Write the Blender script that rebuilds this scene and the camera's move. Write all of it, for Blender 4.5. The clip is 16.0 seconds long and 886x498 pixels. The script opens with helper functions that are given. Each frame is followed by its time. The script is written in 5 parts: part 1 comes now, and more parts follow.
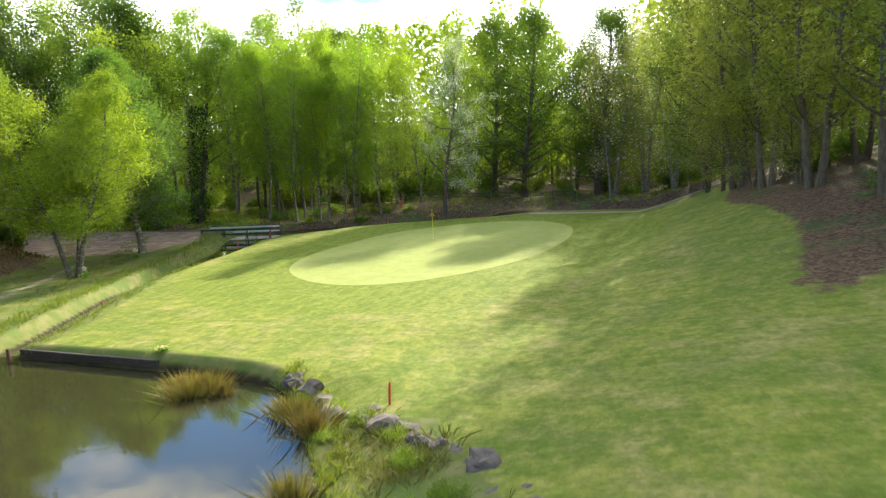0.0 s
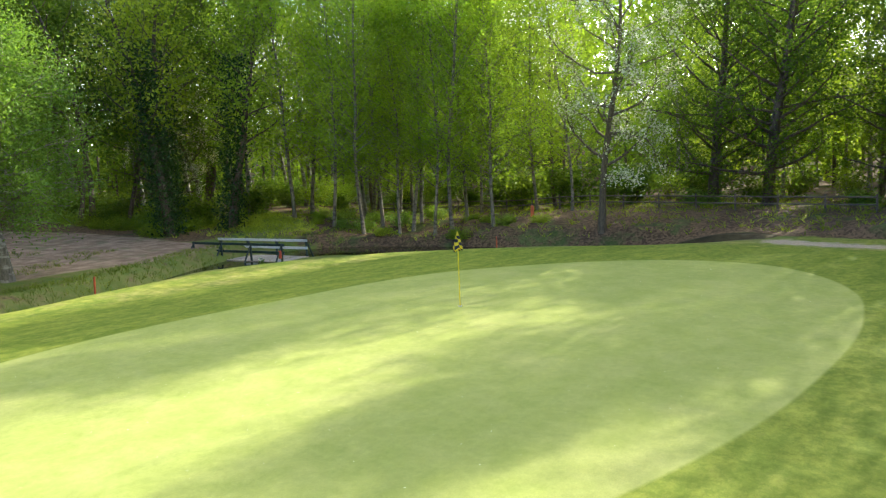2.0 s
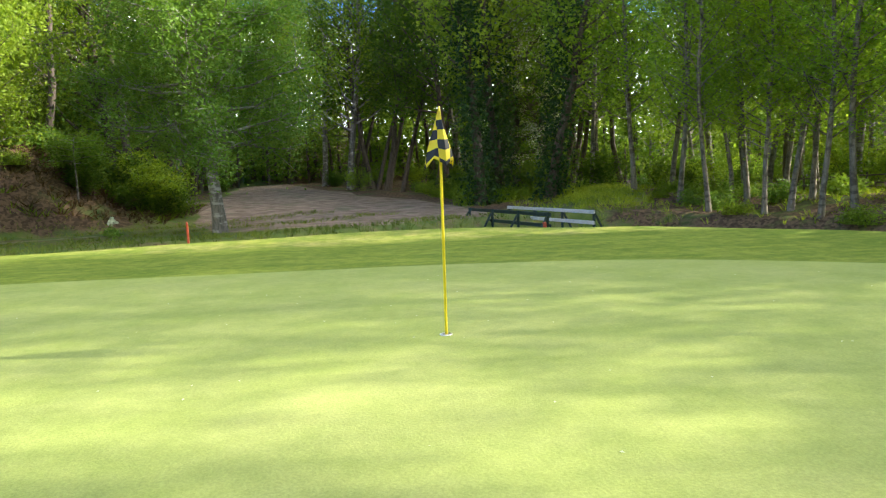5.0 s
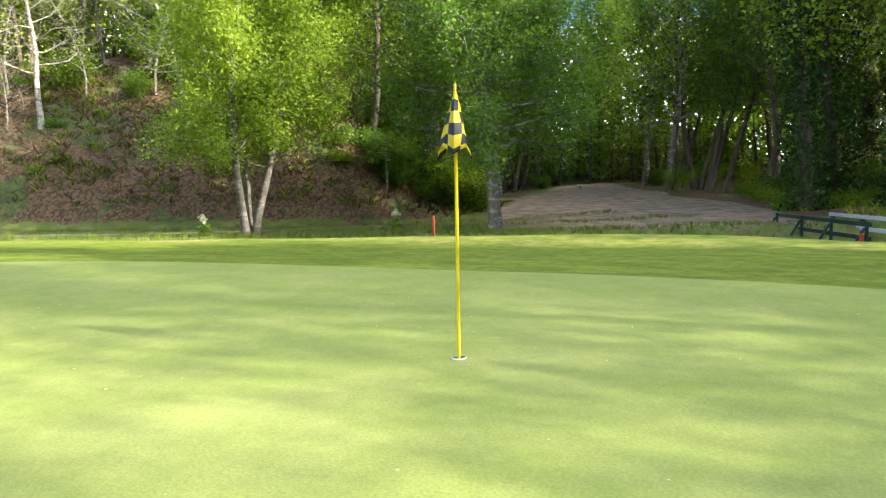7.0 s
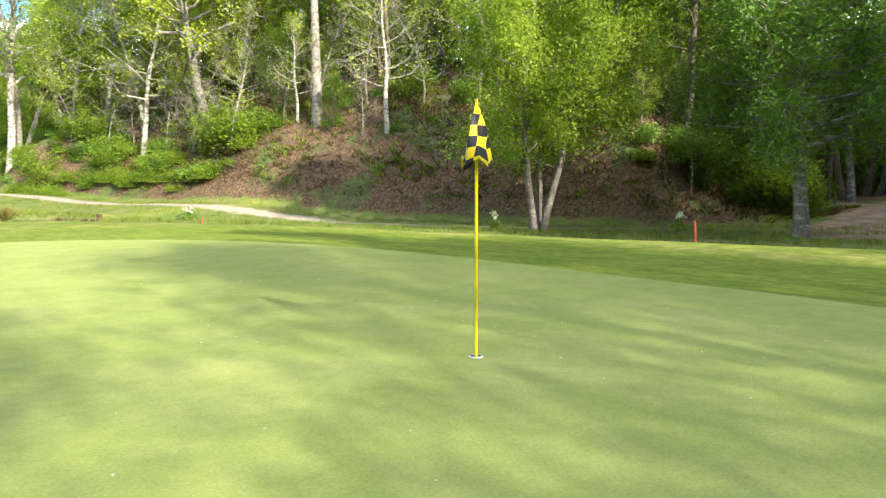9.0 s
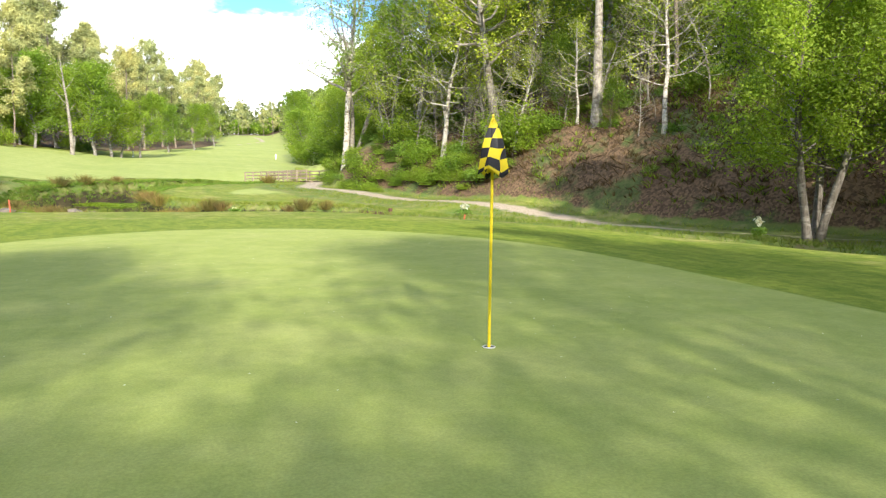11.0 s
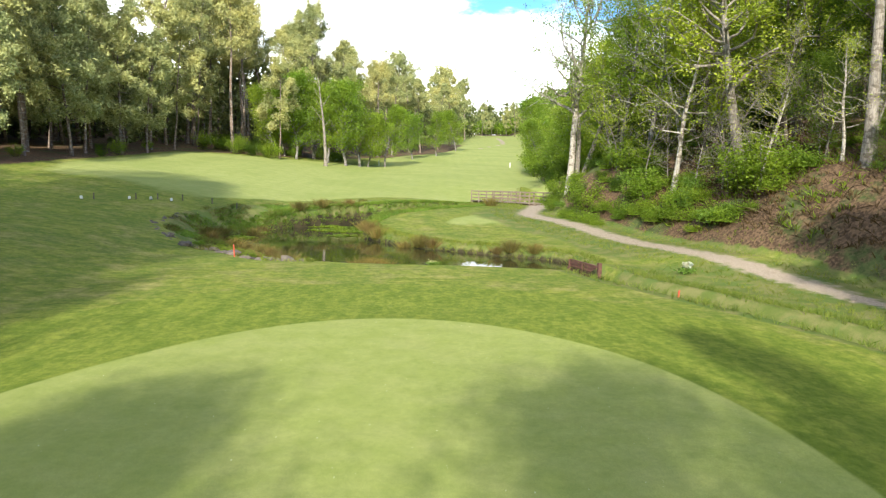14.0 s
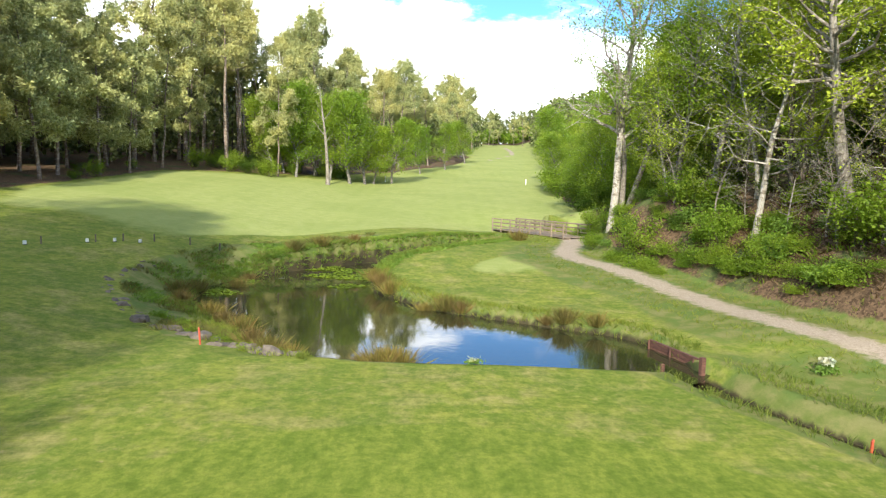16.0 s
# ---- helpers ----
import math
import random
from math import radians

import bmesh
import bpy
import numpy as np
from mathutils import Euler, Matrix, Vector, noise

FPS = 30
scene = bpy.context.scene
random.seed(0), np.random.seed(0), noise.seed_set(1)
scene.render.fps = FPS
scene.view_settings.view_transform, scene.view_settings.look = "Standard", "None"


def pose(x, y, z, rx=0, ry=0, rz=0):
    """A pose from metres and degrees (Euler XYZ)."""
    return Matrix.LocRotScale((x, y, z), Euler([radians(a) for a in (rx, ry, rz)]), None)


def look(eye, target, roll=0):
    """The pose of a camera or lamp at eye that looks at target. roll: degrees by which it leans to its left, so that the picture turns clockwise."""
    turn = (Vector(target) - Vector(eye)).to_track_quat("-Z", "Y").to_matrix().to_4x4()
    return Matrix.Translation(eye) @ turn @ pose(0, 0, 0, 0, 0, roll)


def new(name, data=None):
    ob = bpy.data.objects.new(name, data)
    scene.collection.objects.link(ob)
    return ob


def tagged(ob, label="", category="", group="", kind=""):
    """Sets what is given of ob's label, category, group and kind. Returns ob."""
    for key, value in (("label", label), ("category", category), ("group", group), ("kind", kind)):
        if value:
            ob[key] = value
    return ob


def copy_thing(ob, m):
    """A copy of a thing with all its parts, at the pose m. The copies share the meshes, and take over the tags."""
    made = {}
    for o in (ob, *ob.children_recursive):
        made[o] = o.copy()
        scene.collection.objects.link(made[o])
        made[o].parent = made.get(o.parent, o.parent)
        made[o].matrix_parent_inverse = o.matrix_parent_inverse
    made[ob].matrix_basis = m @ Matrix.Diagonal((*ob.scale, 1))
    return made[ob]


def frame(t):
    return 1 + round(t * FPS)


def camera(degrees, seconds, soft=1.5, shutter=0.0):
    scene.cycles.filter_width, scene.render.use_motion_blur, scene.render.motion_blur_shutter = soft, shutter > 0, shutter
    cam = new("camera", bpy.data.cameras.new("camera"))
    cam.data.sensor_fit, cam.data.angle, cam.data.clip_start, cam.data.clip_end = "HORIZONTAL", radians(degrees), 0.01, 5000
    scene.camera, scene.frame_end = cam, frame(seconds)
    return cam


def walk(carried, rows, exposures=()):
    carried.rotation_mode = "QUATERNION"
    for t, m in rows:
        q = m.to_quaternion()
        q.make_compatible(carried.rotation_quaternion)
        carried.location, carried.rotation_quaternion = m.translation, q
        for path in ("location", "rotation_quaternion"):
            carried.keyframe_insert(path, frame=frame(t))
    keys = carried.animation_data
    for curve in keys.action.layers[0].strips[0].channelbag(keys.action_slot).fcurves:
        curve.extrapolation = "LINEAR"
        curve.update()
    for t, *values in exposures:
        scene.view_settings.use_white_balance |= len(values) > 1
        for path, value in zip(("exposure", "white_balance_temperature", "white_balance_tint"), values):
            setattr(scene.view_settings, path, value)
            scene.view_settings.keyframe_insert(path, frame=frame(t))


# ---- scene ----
cam = camera(64.4, 16.0, soft=1.25, shutter=0.12)
PATH = [
    (0, (-18.071, 46.796, 6.502), (-17.382, 44.94, 6.215), -2.8),
    (0.5, (-16.628, 36.231, 6.515), (-15.789, 34.441, 6.21), -3.0),
    (1, (-15.511, 27.473, 5.909), (-14.506, 25.768, 5.617), -2.8),
    (1.5, (-14.047, 20.507, 5.105), (-12.891, 18.899, 4.828), -2.8),
    (2, (-12.671, 15.081, 4.186), (-11.363, 13.59, 3.932), -2.4),
    (2.5, (-11.221, 10.736, 3.511), (-9.771, 9.382, 3.263), -2.4),
    (3, (-10.015, 7.621, 2.887), (-8.434, 6.42, 2.648), -2.6),
    (3.5, (-8.845, 5.265, 2.342), (-7.134, 4.256, 2.112), -2.4),
    (6, (-5.725, -0.206, 1.393), (-3.737, -0.1, 1.2), -1.5),
    (6.5, (-5.492, -0.875, 1.384), (-3.532, -0.524, 1.196), -1.2),
    (7, (-5.27, -1.496, 1.388), (-3.366, -0.913, 1.202), -1.0),
    (7.5, (-5.049, -2.117, 1.4), (-3.233, -1.299, 1.216), -0.7),
    (8, (-4.827, -2.713, 1.409), (-3.126, -1.678, 1.227), -0.7),
    (8.5, (-4.666, -3.374, 1.45), (-3.101, -2.142, 1.266), -0.5),
    (9, (-4.308, -3.938, 1.456), (-2.903, -2.526, 1.272), -0.1),
    (9.5, (-3.908, -4.569, 1.475), (-2.69, -2.994, 1.291), 0.1),
    (10, (-3.479, -5.091, 1.498), (-2.439, -3.393, 1.313), 0.3),
    (12.5, (-1.336, -6.499, 1.861), (-1.155, -4.518, 1.654), 1.3),
    (13, (-0.999, -5.818, 2.377), (-0.915, -3.831, 2.163), 1.4),
    (13.5, (-0.67, -4.689, 3.152), (-0.637, -2.701, 2.936), 1.3),
    (14, (-0.372, -3.241, 4.199), (-0.366, -1.253, 3.982), 1.4),
    (14.5, (-0.286, -1.303, 5.14), (-0.288, 0.686, 4.93), 1.3),
    (15, (-0.525, 0.834, 5.761), (-0.527, 2.824, 5.556), 1.4),
    (15.5, (-0.959, 3.231, 5.888), (-0.964, 5.221, 5.687), 1.3),
    (16, (-1.774, 6.104, 5.955), (-1.777, 8.094, 5.756), 1.4),
]
EXPOSURE = [(0.0, 1.5, 6600, 10), (0.5, 1.42, 6600, 10), (1.0, 1.55, 6550, 10), (1.5, 1.66, 6500, 10), (2.5, 1.86, 6420, 10), (3.5, 1.92, 6400, 10), (6.0, 1.92, 6350, 10), (10.0, 1.42, 6250, 10),
            (12.5, 0.98, 6220, 10), (13.5, 0.88, 6220, 10), (16.0, 0.88, 6180, 10)]
walk(cam, [(t, look(eye, target, roll)) for t, eye, target, roll in PATH], EXPOSURE)
SKY, SUN = 0.135, 4.4

# ---- plan of the ground ----
GREEN = np.array([(2.4, 14.9), (0, 16.5), (-2.7, 16.6), (-5.1, 15.1), (-7.1, 12.2), (-8.5, 9), (-9.5, 4.7), (-9.7, 0), (-9.5, -3.4), (-8.6, -7.4),
                  (-5.9, -10.6), (-3, -10.8), (-0.4, -9.8), (2.3, -7.5), (4.7, -4.3), (5.4, -1), (5.5, 2), (5.7, 5.5), (5.4, 9), (4.3, 12.4)], float)
POND = np.array([(-6.9, 30.2), (-4.9, 29.1), (-2.4, 28.9), (0, 28.9), (2.5, 28.85), (4.5, 28.8), (6.0, 28.9), (7.0, 30.3), (6.4, 33.4), (5.4, 35.2), (3.5, 36.2), (1.2, 37.7),
                 (-2.4, 39.9), (-4.7, 43.2), (-6.2, 46.2), (-6.4, 50), (-5, 54), (-2, 58), (1.5, 62), (4, 66), (2.5, 68), (-1, 65), (-4, 61.5), (-8.5, 57.5), (-12, 53), (-14.4, 48.3), (-15, 43), (-12.4, 38), (-9.2, 33.7)], float)
DITCH = np.array([(6.6, 29.5), (7.2, 26.5), (9.6, 21.5), (12, 16.2), (13.9, 11), (15.4, 6), (17.3, 0), (20.2, -4.6), (22, -8.4), (20.5, -12.5), (15.5, -14.8), (9, -16.9), (2.5, -18.6), (-2, -19.4)], float)
TRACK = np.array([(8.2, 66), (8.6, 62), (7.6, 58.5), (6.7, 55.5), (6.9, 52.8), (8.6, 49.2), (10.3, 42.6), (12.4, 34.2), (14, 30.8), (15.9, 25), (18.5, 18), (21.6, 12), (24.3, 7.5), (27.5, 3), (31, -1)], float)
BROW = np.array([(4, 28.4), (8.0, 22.5), (10.6, 15.5), (11.6, 9), (12.8, 3), (13.2, -1.5), (11.8, -5), (9.2, -8), (5.8, -11.3), (1.3, -14.2), (-3, -16.3), (-8, -17.2)], float)
BACK_TRACK = np.array([(-3.5, -17.6), (-6, -17), (-8.5, -16.6), (-14, -17.6), (-21, -23), (-30, -34)], float)
CLEARING = np.array([(22, -7.2), (27.5, -7.2), (34, -7), (40, -5.6), (47, -3), (60, 0.5), (71, 4), (71, 8.6), (60, 8), (46, 8.4), (37, 8.2), (28, 6.2), (22, 5)], float)
FAR_TRACK = np.array([(9, 205), (15, 225), (22, 250), (24, 330)], float)


def smooth(a, b, v):
    k = np.clip((v - a) / (b - a), 0, 1)
    return k * k * (3 - 2 * k)


def line_distance(line, x, y, closed=False):
    """Distance to a line of points, and the side: positive to the left of its way (inside, for a closed one that runs leftwards round)."""
    best, side = np.full(np.shape(x), 1e9), np.zeros(np.shape(x))
    pts = np.vstack([line, line[:1]]) if closed else line
    for (ax, ay), (bx, by) in zip(pts[:-1], pts[1:]):
        dx, dy = bx - ax, by - ay
        k = np.clip(((x - ax) * dx + (y - ay) * dy) / (dx * dx + dy * dy), 0, 1)
        d = np.hypot(x - ax - k * dx, y - ay - k * dy)
        s = dx * (y - ay) - dy * (x - ax)
        near = d < best - 1e-9
        side = np.where(near, s, side)
        best = np.where(near, d, best)
    if closed:
        inside = np.zeros(np.shape(x), bool)
        for (ax, ay), (bx, by) in zip(pts[:-1], pts[1:]):
            cross = (ay > y) != (by > y)
            inside ^= cross & (x < (bx - ax) * (y - ay) / ((by - ay) if by != ay else 1e-9) + ax)
        return np.where(inside, best, -best)
    return best * np.sign(side)


def rounded(line, times=2, closed=False):
    for _ in range(times):
        a = line
        b = np.roll(line, -1, axis=0) if closed else line[1:]
        if not closed:
            a = line[:-1]
        q, r = a * 0.75 + b * 0.25, a * 0.25 + b * 0.75
        mid = np.empty((len(q) * 2, 2))
        mid[0::2], mid[1::2] = q, r
        line = mid if closed else np.vstack([line[:1], mid, line[-1:]])
    return line


GREEN, POND = rounded(GREEN, 3, True), rounded(POND, 1, True)
BROW = rounded(BROW)
DITCH, TRACK, BACK_TRACK, FAR_TRACK = rounded(DITCH), rounded(TRACK), rounded(BACK_TRACK), rounded(FAR_TRACK)


def waves(x, y, size, seed=0):
    """A soft, seeded unevenness between about -1 and 1."""
    out = 0
    for n in range(4):
        a = seed * 1.7 + n * 2.399
        out = out + np.sin((x * math.cos(a) + y * math.sin(a)) / size * (1 + 0.37 * n) + seed * 3.1 + n * 1.3)
    return out / 2.6


def plan(x, y):
    """Height and the areas of the ground at x, y (arrays)."""
    x, y = np.asarray(x, float), np.asarray(y, float)
    green = line_distance(GREEN, x, y, True)
    pond = line_distance(POND, x, y, True)
    ditch = line_distance(DITCH, x, y)
    track = line_distance(TRACK, x, y)
    back = line_distance(BACK_TRACK, x, y)
    far = line_distance(FAR_TRACK, x, y)
    beyond = np.where(ditch > 0, ditch, 0)          # on the wooded side of the ditch
    near = np.where(ditch < 0, -ditch, 0)
    # the fairway climbs away
    z = 1.2 * smooth(38, 62, y) + 4.4 * np.clip((y - 60) / 75, 0, 1) + 0.079 * np.clip(y - 135, 0, 260)
    # the hill on the west
    d = np.clip(-(x + 12.5), 0, None)
    d = d * d / (d + 2.5)
    z = z + (4.6 + 6.0 * (1 - smooth(4, 26, y))) * (1 - np.exp(-d / 23)) * smooth(-60, -14, y)
    # beyond the ditch
    east = smooth(0.3, 3.2, beyond) * smooth(34, 27, y)
    south = smooth(-14, -20, y) * smooth(18, 10, x)
    z = z - 0.42 * east * (1 - south) + 0.62 * smooth(1.5, 6, beyond) * smooth(-15, -19, y) * smooth(40, 16, x)
    z = z + 0.036 * np.clip(x - 29, 0, 45) * smooth(26, 4, y) * smooth(-45, -6, y)
    # invented rises east and south that close sky gaps behind the woods
    z = z + 9 * smooth(70, 110, x) * smooth(-30, 0, y) + 13 * smooth(-62, -100, y)
    z = z + 0.9 * np.exp(-((x - 31) / 6) ** 2 - ((y + 15.5) / 4) ** 2)
    # the turf falls away past its brow
    brow = line_distance(BROW, x, y)
    z = z - 0.135 * np.clip(brow, 0, 7) * np.where(ditch < 0, 1, 0) * smooth(-4, 2, x) * smooth(29, 26, y)
    # the bank above the track
    right = np.where(track > 0, track, 0)
    rise = np.clip(right - 2.4 + 0.7 * smooth(50, 56, y), 0, None)
    steep = 1.45 - 0.45 * smooth(34, 38, y) + 0.55 * smooth(47, 52, y)
    crest = 6.8 - 0.8 * smooth(34, 38, y) - 1.0 * smooth(47, 52, y)
    bank = crest * np.tanh(steep * rise * rise / (rise + 0.35) / crest) + 0.26 * np.clip(rise - 5, 0, 20)
    z = z + 0.34 * smooth(23, 31, y) * smooth(56, 46, y) * smooth(-4.5, -0.8, track)
    keep = smooth(4, 16, y - 0.4 * np.clip(x - 25, -5, 60)) * smooth(78, 62, y)
    z = z + bank * keep
    # rising woods right of the far fairway
    edge = 11 + 0.06 * np.clip(y - 60, 0, 200)
    z = z + 0.30 * np.clip(x - edge - 1 - 9 * smooth(100, 140, y), 0, 25) * smooth(56, 75, y)
    # ditch and pond
    slim = 0.50 + 0.5 * smooth(17, 3, y)
    deep = smooth(2.7, 0.75, np.abs(ditch) / slim) * smooth(31.5, 29, y) * smooth(-1, 5, x)
    z = z - 1.0 * np.exp(-((x - 2.5) / 7) ** 2 - ((y - 74) / 8) ** 2)
    z = z * (1 - deep) + np.minimum(z, -1.3 + 0.35 * smooth(12, 18, y)) * deep
    z = z - (np.clip(z, -0.1, 1) + 0.36) * smooth(-3.6, -0.4, pond) * smooth(-5, -8, x) * smooth(28, 31, y) * smooth(54, 48, y)
    dip = smooth(-0.6, 0.3, pond)
    z = z * (1 - dip) + np.minimum(z, -1.15) * dip
    # unevenness
    mown = smooth(-3, 1, green)
    z = z + (1 - mown) * (0.07 * waves(x, y, 5.3, 1) + 0.025 * waves(x, y, 1.4, 2)) * smooth(-16, -10, y + 6)
    z = z + 0.05 * mown * waves(x, y, 7, 3)
    z = z - 0.05 * waves(np.float64(0), np.float64(0), 7, 3) * mown
    wood = np.maximum(np.maximum(smooth(2.3, 3.3, right) * smooth(75, 62, y) * smooth(4, 14, y), smooth(5, 8, beyond) * smooth(12, 0, y)),
                      smooth(-18, -21, y))
    wood = np.maximum(wood, smooth(edge - 0.5, edge + 1.5, x - 7 * smooth(100, 130, y)) * smooth(58, 66, y) * smooth(270, 200, y))
    west_edge = -38 + 19 * smooth(90, 128, y) + 22 * smooth(128, 200, y) + 22 * smooth(200, 300, y)
    wood = np.maximum(wood, smooth(west_edge + 2, west_edge - 2, x) * smooth(40, 60, y) * smooth(270, 200, y))
    wood = np.maximum(wood, smooth(-18.2, -21.5, x + 2.5 * waves(x, y, 6, 5)) * smooth(26, 15, y + 4 * waves(x, y, 4.5, 8)))
    wood = np.maximum(wood, smooth(345, 360, y))
    clearing = smooth(-0.5, 0.7, line_distance(CLEARING, x, y, True) + 0.4 * waves(x, y, 2.2, 6)) * smooth(2.2, 3.2, beyond)
    clearing = np.maximum(clearing, smooth(2.6, 1.6, np.abs(line_distance(np.array([(36.0, 3), (46, 11), (56, 18), (75, 22)]), x, y))))
    # litter colour past the ditch: some dirt, plus canopy shade painted in
    wood = np.maximum(wood, 0.42 * smooth(0.9, 1.8, beyond) * smooth(18, 13, y) * smooth(40, 30, x))
    wood = np.maximum(wood, 0.62 * smooth(0.5, 1.3, beyond) * smooth(-10, -13, y))
    knoll = np.exp(-((x - 29.5) / 4.2) ** 2 - ((y + 13.8) / 2.6) ** 2)
    wood = wood * (1 - clearing) * (1 - smooth(0.25, 0.6, knoll))
    return dict(z=z, green=green, pond=pond, ditch=ditch, track=np.abs(track), back=np.abs(back), far=np.abs(far), wood=wood, clearing=clearing,
                brow=brow, beyond=beyond)


def height(x, y):
    return float(plan(np.array([x]), np.array([y]))["z"][0])


# ---- world and sun ----
SUN_AZIMUTH, SUN_HEIGHT = math.atan2(-0.995, -0.10), radians(26.5)
TO_SUN = Vector((math.cos(SUN_AZIMUTH) * math.cos(SUN_HEIGHT), math.sin(SUN_AZIMUTH) * math.cos(SUN_HEIGHT), math.sin(SUN_HEIGHT)))


class Nodes:
    """A short way to write node trees."""

    def __init__(self, tree):
        self.tree = tree
        tree.nodes.clear()

    def add(self, kind, props=None, **inputs):
        node = self.tree.nodes.new(kind)
        props = props or {}
        if "operation" in props:
            node.operation = props["operation"]
        if "data_type" in props:
            node.data_type, node.blend_type = props["data_type"], props["blend_type"]
        if "interpolation_type" in props:
            node.interpolation_type = props["interpolation_type"]
        if "attribute_name" in props:
            node.attribute_name = props["attribute_name"]
        if "bands_direction" in props:
            node.bands_direction = props["bands_direction"]
        for key, value in inputs.items():
            self.put(node, key, value)
        return node

    def put(self, node, key, value):
        name = key.replace("_", " ")
        socket = node.inputs[int(key[1:])] if key[0] == "i" and key[1:].isdigit() else node.inputs[name]
        if isinstance(value, bpy.types.NodeSocket):
            self.tree.links.new(value, socket)
        else:
            socket.default_value = value

    def math(self, how, a, b=0.0, c=0.0):
        return self.add("ShaderNodeMath", {"operation": how}, i0=a, i1=b, i2=c).outputs[0]

    def ramp(self, v, lo, hi, a=0.0, b=1.0):
        return self.add("ShaderNodeMapRange", {"interpolation_type": "SMOOTHSTEP"}, Value=v, From_Min=lo, From_Max=hi, To_Min=a, To_Max=b).outputs[0]

    def mix(self, k, a, b, how="MIX"):
        node = self.add("ShaderNodeMix", {"data_type": "RGBA", "blend_type": how})
        for n, v in ((0, k), (6, a), (7, b)):
            if isinstance(v, bpy.types.NodeSocket):
                self.tree.links.new(v, node.inputs[n])
            else:
                node.inputs[n].default_value = v if n == 0 else (*v[:3], 1)
        return node.outputs[2]

    def noise(self, where, scale, detail=4.0, rough=0.55):
        return self.add("ShaderNodeTexNoise", None, Vector=where, Scale=scale, Detail=detail, Roughness=rough).outputs["Fac"]

    def bump(self, v, strength, distance):
        return self.add("ShaderNodeBump", None, Height=v, Strength=strength, Distance=distance).outputs[0]

    def place(self):
        return self.add("ShaderNodeTexCoord").outputs["Object"]

    def world_place(self):
        return self.add("ShaderNodeNewGeometry").outputs["Position"]

    def stretch(self, where, sx, sy, sz):
        return self.add("ShaderNodeMapping", None, Vector=where, Scale=(sx, sy, sz)).outputs[0]

    def island(self):
        return self.add("ShaderNodeNewGeometry").outputs["Random Per Island"]

    def each(self):
        return self.add("ShaderNodeObjectInfo").outputs["Random"]

    def area(self, name):
        return self.add("ShaderNodeAttribute", {"attribute_name": name}).outputs["Fac"]

    def finish(self, shader):
        out = self.add("ShaderNodeOutputMaterial")
        self.tree.links.new(shader, out.inputs[0])


def material(name):
    m = bpy.data.materials.new(name)
    m.use_nodes = True
    return m, Nodes(m.node_tree)


world = bpy.data.worlds.new("sky")
scene.world = world
world.use_nodes = True
n = Nodes(world.node_tree)
dome = n.add("ShaderNodeTexSky")
dome.sky_type, dome.sun_disc, dome.sun_elevation, dome.sun_rotation = "NISHITA", False, SUN_HEIGHT, math.pi / 2 - SUN_AZIMUTH
dome.air_density, dome.dust_density, dome.ozone_density = 1.0, 0.1, 4.0
sky = dome.outputs[0]
way = n.add("ShaderNodeTexCoord").outputs["Generated"]
parts = n.add("ShaderNodeSeparateXYZ", None, Vector=way)
flat = n.add("ShaderNodeCombineXYZ", None, X=n.math("DIVIDE", parts.outputs[0], n.math("ADD", n.math("MAXIMUM", parts.outputs[2], 0.0), 0.12)),
             Y=n.math("DIVIDE", parts.outputs[1], n.math("ADD", n.math("MAXIMUM", parts.outputs[2], 0.0), 0.12))).outputs[0]
puffs = n.noise(flat, 0.55, 7.0, 0.6)
east = n.ramp(parts.outputs[0], -0.22, 0.16, -0.03, 0.02)
edge = n.noise(n.stretch(way, 1.0, 1.0, 2.4), 6.0, 7.0, 0.62)
low = n.ramp(n.math("ADD", n.math("ADD", parts.outputs[2], east), n.math("MULTIPLY", n.math("SUBTRACT", edge, 0.5), 0.2)), 0.2, 0.242, 1.0, 0.0)
high = n.math("MULTIPLY", n.ramp(puffs, 0.48, 0.57), n.ramp(parts.outputs[2], 0.30, 0.40))
white = n.mix(n.ramp(n.noise(flat, 1.4, 5.0), 0.3, 0.75), (12, 12.2, 12.5), (16.5, 16.3, 16))
blue = n.mix(1.0, sky, (0.62, 0.92, 1.16), "MULTIPLY")
veiled = n.mix(high, blue, n.mix(puffs, (6.0, 6.0, 6.0), (9.5, 9.4, 9.2)))
back = n.add("ShaderNodeBackground", None, Color=n.mix(low, veiled, white), Strength=SKY)
out = n.add("ShaderNodeOutputWorld")
world.node_tree.links.new(back.outputs[0], out.inputs[0])

sun = new("sun", bpy.data.lights.new("sun", "SUN"))
sun.data.energy, sun.data.angle, sun.data.color = SUN, radians(0.53), (1.0, 0.93, 0.78)
sun.matrix_world = look(TO_SUN * 60, (0, 0, 0))


